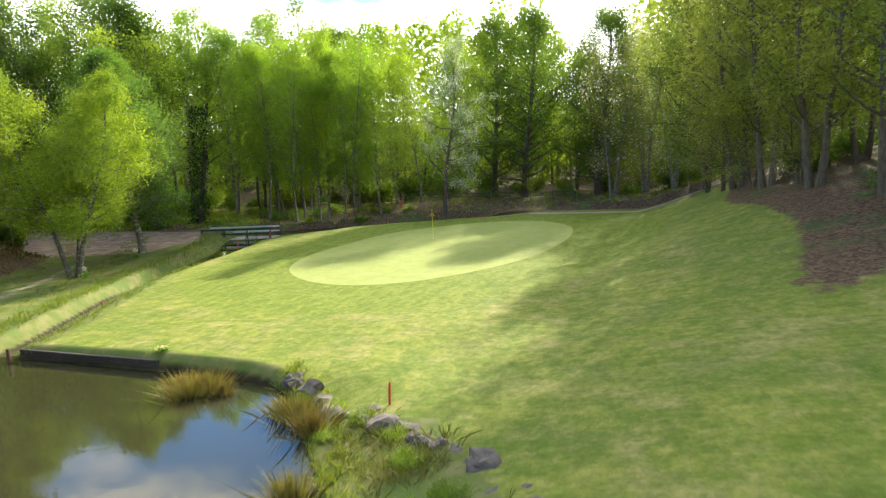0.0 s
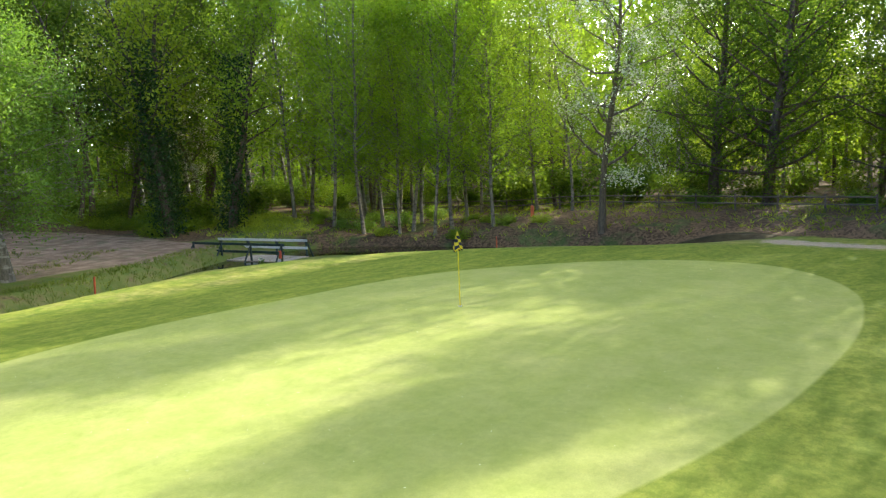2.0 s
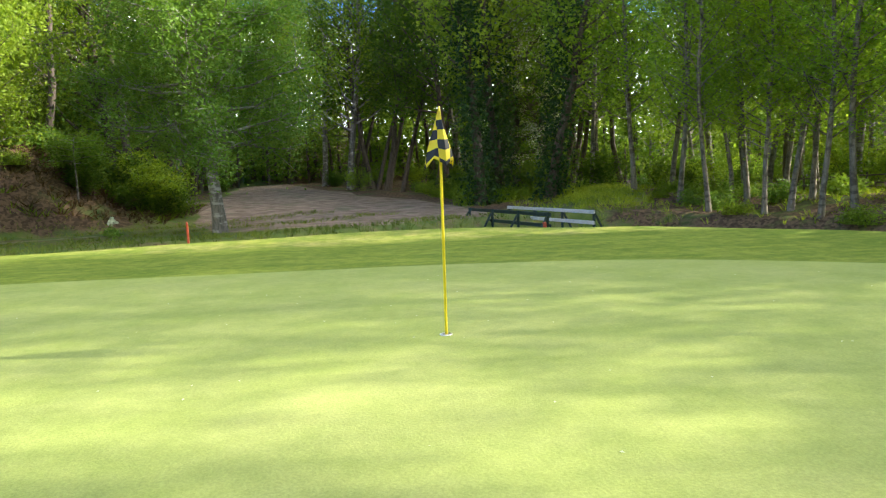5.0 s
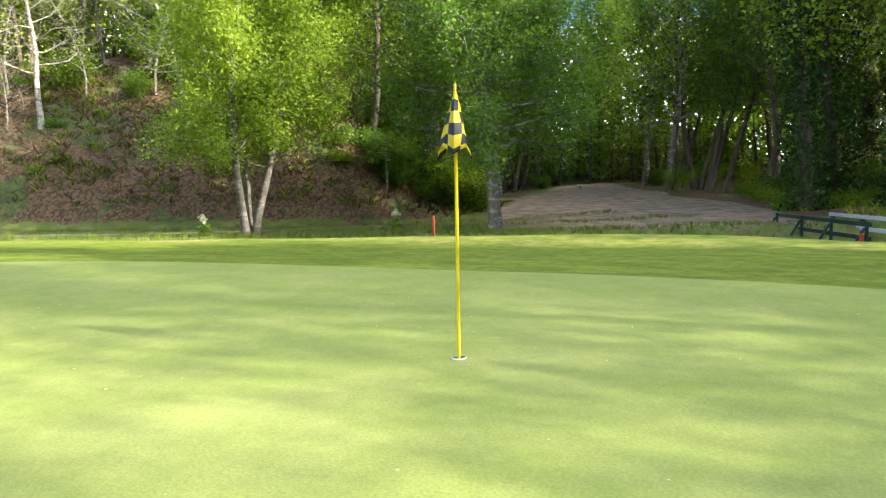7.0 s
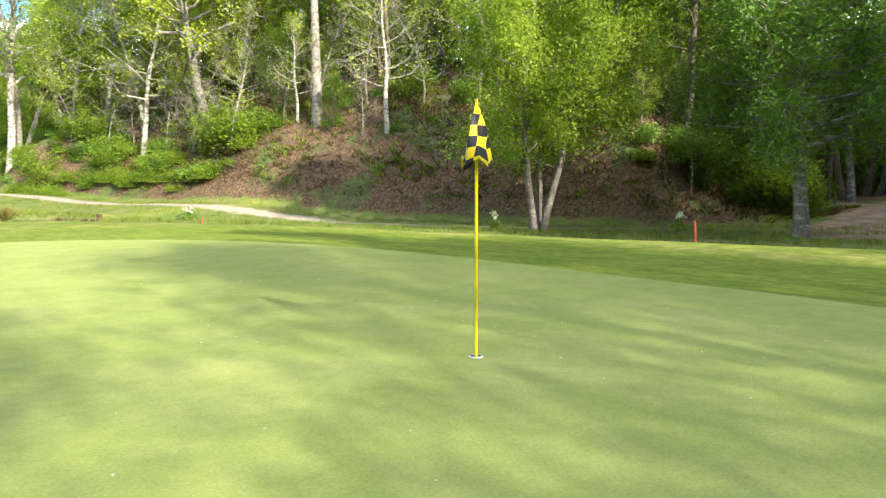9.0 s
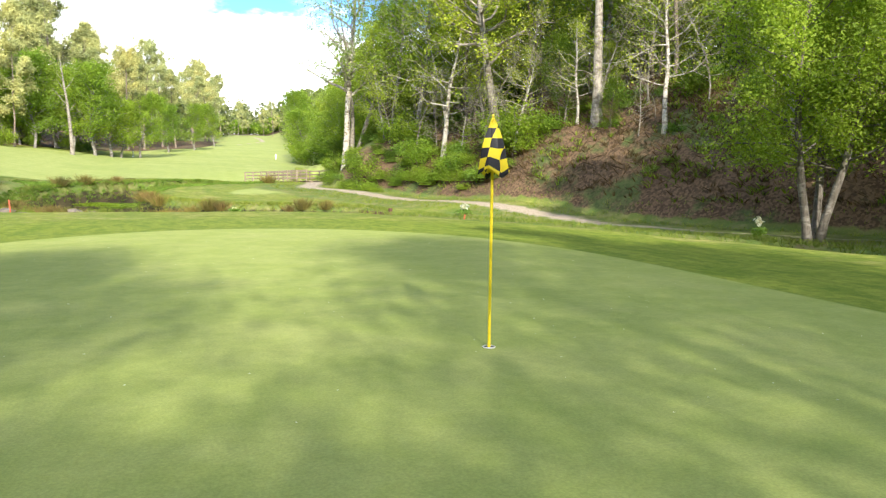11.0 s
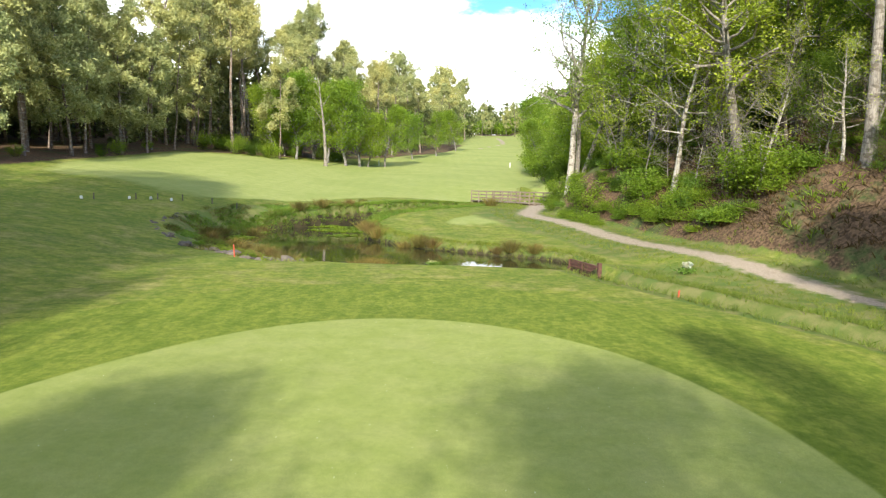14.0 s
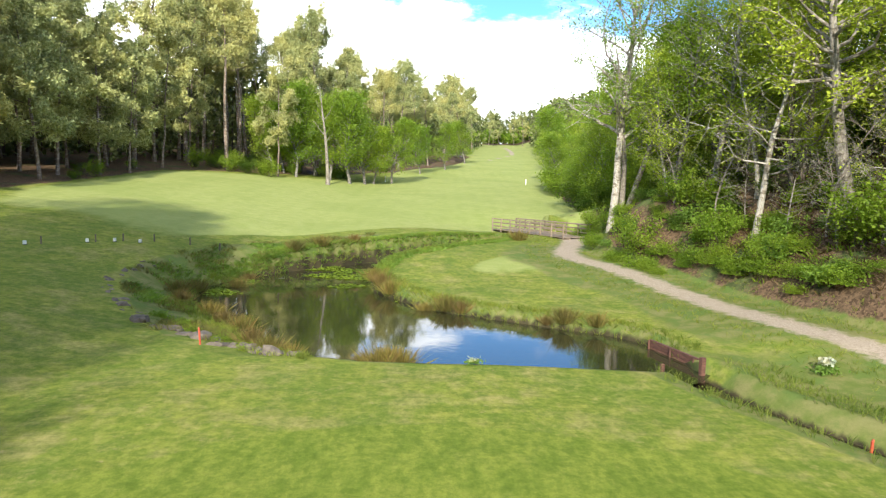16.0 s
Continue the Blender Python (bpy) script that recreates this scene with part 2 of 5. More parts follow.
# ---- materials ----
def make_ground():
    m, n = material("ground")
    where = n.world_place()
    fine, mid, big = n.noise(where, 9.0, 5.0), n.noise(where, 1.3, 5.0), n.noise(where, 0.16, 3.0)
    blade = n.noise(n.stretch(where, 1, 1, 0.3), 45.0, 3.0, 0.7)
    # mown turf of three lengths
    stripe = n.add("ShaderNodeTexWave", {"bands_direction": "X"}, Vector=where, Scale=0.16, Distortion=1.5, Detail=1.0).outputs["Fac"]
    green = n.mix(n.ramp(mid, 0.3, 0.75), (0.276, 0.32, 0.084), (0.324, 0.354, 0.108))
    green = n.mix(n.ramp(n.noise(where, 0.5, 4), 0.45, 0.7, 0, 0.5), green, (0.35, 0.36, 0.13))
    fringe = n.mix(n.ramp(n.noise(n.stretch(where, 1.5, 0.5, 1), 1.2, 6.0, 0.65), 0.35, 0.65), (0.142, 0.192, 0.0279), (0.215, 0.253, 0.0428))
    rough = n.mix(n.ramp(mid, 0.35, 0.68), (0.189, 0.232, 0.0386), (0.278, 0.288, 0.0589))
    dry = n.ramp(n.noise(where, 0.5, 7.0, 0.7), 0.48, 0.62)
    rough = n.mix(n.math("MULTIPLY", dry, 0.7), rough, (0.335, 0.29, 0.115))
    streak = n.noise(n.stretch(where, 0.35, 1.6, 1), 1.1, 6.0, 0.7)
    rough = n.mix(n.ramp(streak, 0.46, 0.62, 0.0, 0.55), rough, (0.142, 0.187, 0.0279))
    rough = n.mix(n.math("MULTIPLY", n.ramp(n.noise(where, 0.9, 5.0), 0.52, 0.66), 0.6), rough, (0.126, 0.177, 0.0279))
    rough = n.mix(n.ramp(n.noise(where, 0.22, 4.0, 0.6), 0.44, 0.60, 0.0, 0.55), rough, (0.132, 0.187, 0.0322))
    tuft = n.noise(n.stretch(where, 1.0, 0.7, 1.0), 1.7, 9.0, 0.78)
    rough = n.mix(n.ramp(tuft, 0.50, 0.64, 0.0, 0.42), rough, (0.357, 0.318, 0.111))
    rough = n.mix(n.ramp(tuft, 0.50, 0.36, 0.0, 0.45), rough, (0.107, 0.162, 0.0237))
    fringe = n.mix(n.ramp(tuft, 0.52, 0.66, 0.0, 0.35), fringe, (0.275, 0.283, 0.0666))
    fringe = n.mix(n.ramp(tuft, 0.48, 0.36, 0.0, 0.4), fringe, (0.102, 0.157, 0.0222))
    fairway = n.mix(n.ramp(mid, 0.3, 0.75), (0.288, 0.325, 0.092), (0.345, 0.368, 0.128))
    fairway = n.mix(n.ramp(n.noise(where, 0.12, 5.0, 0.6), 0.42, 0.62, 0.0, 0.45), fairway, (0.222, 0.278, 0.068))
    fairway = n.mix(n.math("MULTIPLY", stripe, 0.12), fairway, (0.385, 0.394, 0.135))
    clump = n.noise(n.stretch(where, 1.0, 0.8, 1.0), 4.2, 8.0, 0.75)
    rough = n.mix(1.0, rough, n.mix(n.ramp(clump, 0.34, 0.66), (0.7, 0.76, 0.66), (1.12, 1.08, 1.05)), "MULTIPLY")
    rough = n.mix(n.ramp(n.noise(where, 2.6, 7.0, 0.72), 0.60, 0.70, 0.0, 0.55), rough, (0.34, 0.275, 0.135))
    fringe = n.mix(1.0, fringe, n.mix(n.ramp(clump, 0.34, 0.66), (0.7, 0.76, 0.66), (1.14, 1.1, 1.05)), "MULTIPLY")
    green = n.mix(1.0, green, n.mix(n.ramp(clump, 0.3, 0.7), (0.9, 0.93, 0.88), (1.06, 1.04, 1.03)), "MULTIPLY")
    # woodland floor, dirt and gravel
    litter_spots = n.add("ShaderNodeTexVoronoi", None, Vector=where, Scale=9.0).outputs["Color"]
    leaf = n.add("ShaderNodeSeparateColor", None, Color=litter_spots).outputs[0]
    litter = n.mix(n.ramp(leaf, 0.1, 0.9), (0.08, 0.052, 0.032), (0.185, 0.12, 0.072))
    litter = n.mix(n.ramp(n.noise(where, 0.35, 5.0, 0.65), 0.52, 0.64, 0.0, 0.7), litter, n.mix(n.ramp(mid, 0.35, 0.65), (0.0464, 0.085, 0.023), (0.103, 0.16, 0.0448)))
    mud = n.mix(n.ramp(mid, 0.3, 0.7), (0.19, 0.13, 0.092), (0.36, 0.262, 0.195))
    mud = n.mix(n.ramp(n.noise(where, 0.6, 5), 0.52, 0.66, 0, 0.6), mud, (0.144, 0.15, 0.0768))
    gravel_spots = n.add("ShaderNodeTexVoronoi", None, Vector=where, Scale=26.0).outputs["Color"]
    pebble = n.add("ShaderNodeSeparateColor", None, Color=gravel_spots).outputs[0]
    gravel = n.mix(n.ramp(pebble, 0, 1), (0.31, 0.245, 0.185), (0.47, 0.385, 0.30))
    weedy = n.mix(n.ramp(mid, 0.35, 0.68), (0.125, 0.16, 0.036), (0.21, 0.205, 0.075))
    weedy = n.mix(n.ramp(n.noise(where, 0.7, 5), 0.50, 0.62, 0, 0.85), weedy, (0.113, 0.165, 0.0384))
    bed = n.mix(n.ramp(mid, 0.3, 0.7), (0.03, 0.026, 0.016), (0.07, 0.058, 0.03))
    # where each lies
    wob = n.math("MULTIPLY", n.math("SUBTRACT", mid, 0.5), 1.0)
    c = n.mix(n.ramp(n.math("ADD", n.area("fair"), n.math("MULTIPLY", wob, 0.2)), 0.35, 0.6), rough, fairway)
    c = n.mix(n.ramp(n.area("collar"), -0.15, 0.15), c, fringe)
    c = n.mix(n.ramp(n.area("green"), -0.05, 0.05), c, green)
    c = n.mix(n.ramp(n.math("ADD", n.area("weedy"), n.math("MULTIPLY", wob, 0.3)), 0.4, 0.6), c, weedy)
    c = n.mix(n.ramp(n.math("ADD", n.area("wood"), n.math("MULTIPLY", wob, 0.7)), 0.4, 0.6), c, litter)
    c = n.mix(n.ramp(n.math("ADD", n.area("clearing"), n.math("MULTIPLY", wob, 0.5)), 0.4, 0.6), c, mud)
    path = n.math("ADD", n.area("gravel"), n.math("MULTIPLY", n.math("SUBTRACT", n.noise(where, 2.2, 5), 0.5), 1.7))
    c = n.mix(n.ramp(path, -0.25, 0.45), c, gravel)
    c = n.mix(n.ramp(n.area("bed"), 0.3, 0.7), c, bed)
    c = n.mix(0.26, c, n.mix(1.0, c, n.mix(n.ramp(blade, 0.25, 0.75), (0.45, 0.45, 0.45), (1.45, 1.45, 1.4)), "MULTIPLY"))
    c = n.mix(n.ramp(fine, 0.3, 0.7, 0.0, 0.22), c, n.mix(1.0, c, (0.62, 0.68, 0.6), "MULTIPLY"))
    b = n.bump(blade, 0.35, 0.015)
    b2 = n.add("ShaderNodeBump", None, Height=mid, Strength=0.25, Distance=0.06, Normal=b).outputs[0]
    s = n.add("ShaderNodeBsdfPrincipled", None, Base_Color=c, Roughness=0.85, Normal=b2)
    s.inputs["Specular IOR Level"].default_value = 0.06
    n.finish(s.outputs[0])
    return m


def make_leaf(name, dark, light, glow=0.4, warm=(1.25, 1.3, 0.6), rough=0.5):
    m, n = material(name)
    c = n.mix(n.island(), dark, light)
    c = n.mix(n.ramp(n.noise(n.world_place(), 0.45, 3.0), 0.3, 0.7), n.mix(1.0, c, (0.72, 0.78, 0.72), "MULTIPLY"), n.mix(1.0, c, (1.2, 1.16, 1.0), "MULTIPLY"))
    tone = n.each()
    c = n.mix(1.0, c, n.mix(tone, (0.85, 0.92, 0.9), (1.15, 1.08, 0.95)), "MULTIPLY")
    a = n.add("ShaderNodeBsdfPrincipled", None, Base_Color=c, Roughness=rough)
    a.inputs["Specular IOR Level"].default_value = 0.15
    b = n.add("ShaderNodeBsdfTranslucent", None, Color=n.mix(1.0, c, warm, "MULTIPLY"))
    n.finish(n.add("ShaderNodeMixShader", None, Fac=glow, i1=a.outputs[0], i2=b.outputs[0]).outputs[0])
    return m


def make_bark(name, dark, light, spots=None, moss=0.0):
    m, n = material(name)
    where = n.place()
    grain = n.noise(n.stretch(where, 6, 6, 1.2), 2.5, 6.0, 0.65)
    c = n.mix(n.ramp(grain, 0.3, 0.7), dark, light)
    if spots:
        c = n.mix(n.ramp(n.noise(n.stretch(where, 1, 1, 2.2), 2.2, 5.0), 0.5, 0.6), c, spots)
    if moss:
        c = n.mix(n.ramp(n.noise(where, 0.9, 4.0), 0.62 - moss * 0.3, 0.75 - moss * 0.3), c, (0.17, 0.12, 0.03))
    s = n.add("ShaderNodeBsdfPrincipled", None, Base_Color=c, Roughness=0.9, Normal=n.bump(grain, 0.7, 0.03))
    n.finish(s.outputs[0])
    return m


def make_plain(name, color, rough=0.6, vary=0.15, scale=6.0, bump=0.2, metal=0.0, stretch=(1, 1, 1), each=0.0):
    m, n = material(name)
    where = n.stretch(n.place(), *stretch)
    k = n.noise(where, scale, 6.0, 0.6)
    lo, hi = [v * (1 - vary) for v in color], [min(1, v * (1 + vary)) for v in color]
    c = n.mix(n.ramp(k, 0.3, 0.7), lo, hi)
    c = n.mix(n.ramp(n.noise(n.place(), scale * 0.2, 3.0), 0.45, 0.7, 0, 0.35), c, [v * 0.65 for v in color])
    if each:
        c = n.mix(1.0, c, n.mix(n.each(), (1 - each,) * 3, (1 + each,) * 3), "MULTIPLY")
    s = n.add("ShaderNodeBsdfPrincipled", None, Base_Color=c, Roughness=rough, Metallic=metal, Normal=n.bump(k, bump, 0.01))
    n.finish(s.outputs[0])
    return m


def make_water(name, tone):
    m, n = material(name)
    where = n.world_place()
    ripple = n.math("ADD", n.noise(where, 3.0, 3.0), n.math("MULTIPLY", n.noise(where, 0.6, 2.0), 1.5))
    scum = n.ramp(n.noise(where, 0.8, 6.0, 0.65), 0.60, 0.72)
    far_end = n.ramp(n.add("ShaderNodeSeparateXYZ", None, Vector=where).outputs[1], 42, 47)
    c = n.mix(n.math("MULTIPLY", scum, far_end), tone, (0.113, 0.12, 0.064))
    s = n.add("ShaderNodeBsdfPrincipled", None, Base_Color=c, Roughness=n.ramp(n.math("MULTIPLY", scum, far_end), 0, 1, 0.02, 0.45), IOR=1.33, Normal=n.bump(ripple, 0.035, 0.04))
    s.inputs["Specular IOR Level"].default_value = 0.65
    n.finish(s.outputs[0])
    return m


def make_flag():
    m, n = material("flag_cloth")
    uv = n.add("ShaderNodeUVMap").outputs[0]
    k = n.add("ShaderNodeTexChecker", None, Vector=n.add("ShaderNodeMapping", None, Vector=uv, Location=(20.5, 20, 0.5)).outputs[0], Scale=1.0).outputs["Fac"]
    weave = n.noise(n.place(), 60.0, 3.0)
    c = n.mix(k, n.mix(weave, (0.78, 0.62, 0.015), (0.86, 0.70, 0.03)), n.mix(weave, (0.014, 0.014, 0.02), (0.03, 0.03, 0.04)))
    a = n.add("ShaderNodeBsdfPrincipled", None, Base_Color=c, Roughness=0.55)
    b = n.add("ShaderNodeBsdfTranslucent", None, Color=c)
    n.finish(n.add("ShaderNodeMixShader", None, Fac=0.3, i1=a.outputs[0], i2=b.outputs[0]).outputs[0])
    return m


GROUND = make_ground()
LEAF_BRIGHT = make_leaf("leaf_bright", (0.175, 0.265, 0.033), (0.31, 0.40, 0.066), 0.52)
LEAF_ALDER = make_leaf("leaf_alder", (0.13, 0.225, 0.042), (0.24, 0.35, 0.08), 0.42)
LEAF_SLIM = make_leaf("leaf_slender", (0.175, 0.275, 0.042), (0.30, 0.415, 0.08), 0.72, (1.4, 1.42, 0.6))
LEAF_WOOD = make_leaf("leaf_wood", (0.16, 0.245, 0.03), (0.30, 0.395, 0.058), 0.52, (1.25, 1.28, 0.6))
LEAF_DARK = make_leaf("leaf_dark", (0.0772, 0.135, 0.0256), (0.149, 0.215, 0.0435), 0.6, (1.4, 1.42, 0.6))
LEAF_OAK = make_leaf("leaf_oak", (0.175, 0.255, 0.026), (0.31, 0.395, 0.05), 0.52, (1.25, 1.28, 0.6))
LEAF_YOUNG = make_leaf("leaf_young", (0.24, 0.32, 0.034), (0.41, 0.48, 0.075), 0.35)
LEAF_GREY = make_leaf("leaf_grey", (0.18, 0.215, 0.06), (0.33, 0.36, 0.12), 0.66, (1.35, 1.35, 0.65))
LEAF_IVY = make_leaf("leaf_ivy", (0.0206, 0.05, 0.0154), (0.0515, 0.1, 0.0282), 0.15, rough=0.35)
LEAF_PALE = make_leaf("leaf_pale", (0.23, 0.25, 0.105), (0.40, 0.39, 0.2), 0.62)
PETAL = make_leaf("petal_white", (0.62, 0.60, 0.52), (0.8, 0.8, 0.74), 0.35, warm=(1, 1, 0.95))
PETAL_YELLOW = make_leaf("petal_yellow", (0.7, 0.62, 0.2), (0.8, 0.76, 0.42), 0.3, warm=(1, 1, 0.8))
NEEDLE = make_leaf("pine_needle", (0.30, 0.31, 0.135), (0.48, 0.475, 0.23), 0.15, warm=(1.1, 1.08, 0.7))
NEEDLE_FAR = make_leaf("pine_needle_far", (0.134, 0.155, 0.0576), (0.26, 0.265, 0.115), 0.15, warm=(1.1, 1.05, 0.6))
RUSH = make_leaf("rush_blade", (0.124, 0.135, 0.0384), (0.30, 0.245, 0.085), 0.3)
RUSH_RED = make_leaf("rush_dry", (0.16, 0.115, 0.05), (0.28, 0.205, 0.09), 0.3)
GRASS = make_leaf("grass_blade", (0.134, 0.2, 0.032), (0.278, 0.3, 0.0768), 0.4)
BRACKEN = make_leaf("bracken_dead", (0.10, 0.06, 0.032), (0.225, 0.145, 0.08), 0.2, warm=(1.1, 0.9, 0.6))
BARK_GREY = make_bark("bark_grey", (0.10, 0.088, 0.07), (0.23, 0.205, 0.17), (0.33, 0.31, 0.27))
BARK_DUN = make_bark("bark_dun", (0.075, 0.056, 0.038), (0.19, 0.15, 0.105))
BARK_SLIM = make_bark("bark_slender", (0.12, 0.10, 0.072), (0.27, 0.235, 0.18), (0.10, 0.085, 0.06))
BARK_STEM = make_bark("bark_stem", (0.075, 0.062, 0.048), (0.18, 0.155, 0.125), (0.225, 0.20, 0.17))
BARK_WHITE = make_bark("bark_white", (0.25, 0.215, 0.17), (0.56, 0.51, 0.43), (0.17, 0.14, 0.1))
BARK_PALE = make_bark("bark_pale", (0.15, 0.125, 0.095), (0.36, 0.32, 0.265), (0.14, 0.115, 0.085))
BARK_BROWN = make_bark("bark_brown", (0.055, 0.04, 0.03), (0.13, 0.10, 0.075))
BARK_PINE = make_bark("bark_pine", (0.11, 0.075, 0.05), (0.26, 0.19, 0.14), (0.30, 0.26, 0.22))
BARK_MOSS = make_bark("bark_moss", (0.05, 0.04, 0.03), (0.12, 0.09, 0.065), None, 0.35)
WATER, STREAM = make_water("pond_water", (0.034, 0.034, 0.014)), make_water("stream_water", (0.03, 0.026, 0.012))
FLAG = make_flag()
YELLOW = make_plain("yellow_paint", (0.86, 0.66, 0.02), 0.4, 0.05, 20, 0.05)
WHITE = make_plain("white_paint", (0.78, 0.78, 0.75), 0.5, 0.05, 20, 0.05)
BLACK = make_plain("black_plastic", (0.02, 0.02, 0.022), 0.5, 0.2, 20, 0.05)
RED = make_plain("red_paint", (0.48, 0.075, 0.035), 0.55, 0.2, 12, 0.1)
ORANGE = make_plain("orange_paint", (0.62, 0.13, 0.045), 0.5, 0.15, 12, 0.1)
GREEN_PAINT = make_plain("dark_green_paint", (0.022, 0.045, 0.042), 0.45, 0.3, 9, 0.2)
GREY_LIT_PAINT = make_plain("grey_weathered_paint", (0.62, 0.62, 0.6), 0.6, 0.15, 9, 0.2, stretch=(1, 6, 6))
PLANK = make_plain("weathered_plank", (0.38, 0.32, 0.26), 0.85, 0.3, 7, 0.5, stretch=(1, 8, 8), each=0.2)
RAIL = make_plain("brown_rail", (0.25, 0.19, 0.135), 0.85, 0.3, 7, 0.5, stretch=(1, 8, 8), each=0.15)
SLEEPER = make_plain("red_brown_sleeper", (0.115, 0.052, 0.036), 0.85, 0.4, 5, 0.6, stretch=(1, 5, 5), each=0.2)
DARK_BOARD = make_plain("dark_wet_board", (0.055, 0.042, 0.035), 0.7, 0.4, 5, 0.6, stretch=(1, 5, 5), each=0.2)
STONE = make_plain("grey_brown_stone", (0.14, 0.115, 0.09), 0.9, 0.35, 4, 0.8, each=0.2)
FENCE_WOOD = make_plain("grey_fence_wood", (0.14, 0.115, 0.09), 0.9, 0.3, 7, 0.5, stretch=(6, 6, 1))


# ---- helpers for meshes ----
def mesh_from(name, verts, faces, mat, smooth_shade=True):
    """A mesh from an array of points and an array of faces with equal corners."""
    verts, faces = np.asarray(verts, np.float32), np.asarray(faces, np.int32)
    k = faces.shape[1]
    me = bpy.data.meshes.new(name)
    me.vertices.add(len(verts))
    me.vertices.foreach_set("co", verts.ravel())
    me.loops.add(faces.size)
    me.loops.foreach_set("vertex_index", faces.ravel())
    me.polygons.add(len(faces))
    me.polygons.foreach_set("loop_start", np.arange(0, faces.size, k, dtype=np.int32))
    me.polygons.foreach_set("use_smooth", np.full(len(faces), smooth_shade))
    me.materials.append(mat)
    me.update(calc_edges=True)
    me.validate()
    return me


def hang(name, me, parent=None, label=""):
    ob = new(name, me)
    if parent:
        ob.parent = parent
    if label:
        ob["label"] = label
    return ob


def part(name, bm, mat, parent, label="", smooth_shade=False):
    me = bpy.data.meshes.new(name)
    for f in bm.faces:
        f.smooth = smooth_shade
    bm.to_mesh(me)
    bm.free()
    me.materials.append(mat)
    return hang(name, me, parent, label)


def thing(name, at, turn=0.0, label="", category="", group="", kind=""):
    ob = new(name)
    ob.matrix_basis = pose(*at, 0, 0, turn)
    return tagged(ob, label, category, group, kind)


def box(bm, size, m, bevel=0.0):
    made = bmesh.ops.create_cube(bm, size=1.0, matrix=m @ Matrix.Diagonal((*size, 1)))
    if bevel:
        edges = list({e for v in made["verts"] for e in v.link_edges})
        bmesh.ops.bevel(bm, geom=edges, offset=bevel, segments=1, affect="EDGES")
    return bm


def rod(bm, a, b, r1, r2, sides=8):
    a, b = Vector(a), Vector(b)
    q = (b - a).to_track_quat("Z", "Y").to_matrix().to_4x4()
    bmesh.ops.create_cone(bm, cap_ends=True, segments=sides, radius1=r1, radius2=r2, depth=(b - a).length, matrix=Matrix.Translation((a + b) / 2) @ q)
    return bm


def beam(bm, a, b, w, h, bevel=0.006):
    """A sawn timber from a to b, w wide and h high."""
    a, b = Vector(a), Vector(b)
    d = b - a
    m = Matrix.Translation((a + b) / 2) @ d.to_track_quat("X", "Z").to_matrix().to_4x4()
    return box(bm, (d.length, w, h), m, bevel)


# ---- ground ----
def spread(*runs):
    out = []
    for a, b, step in runs:
        out += list(np.arange(a, b, step))
    return np.array(out + [runs[-1][1]])


def growing(start, end, first, grow):
    out, step, at = [], first, start
    while abs(at) < abs(end):
        out.append(at)
        at += math.copysign(step, end - start)
        step *= grow
    return out + [end]


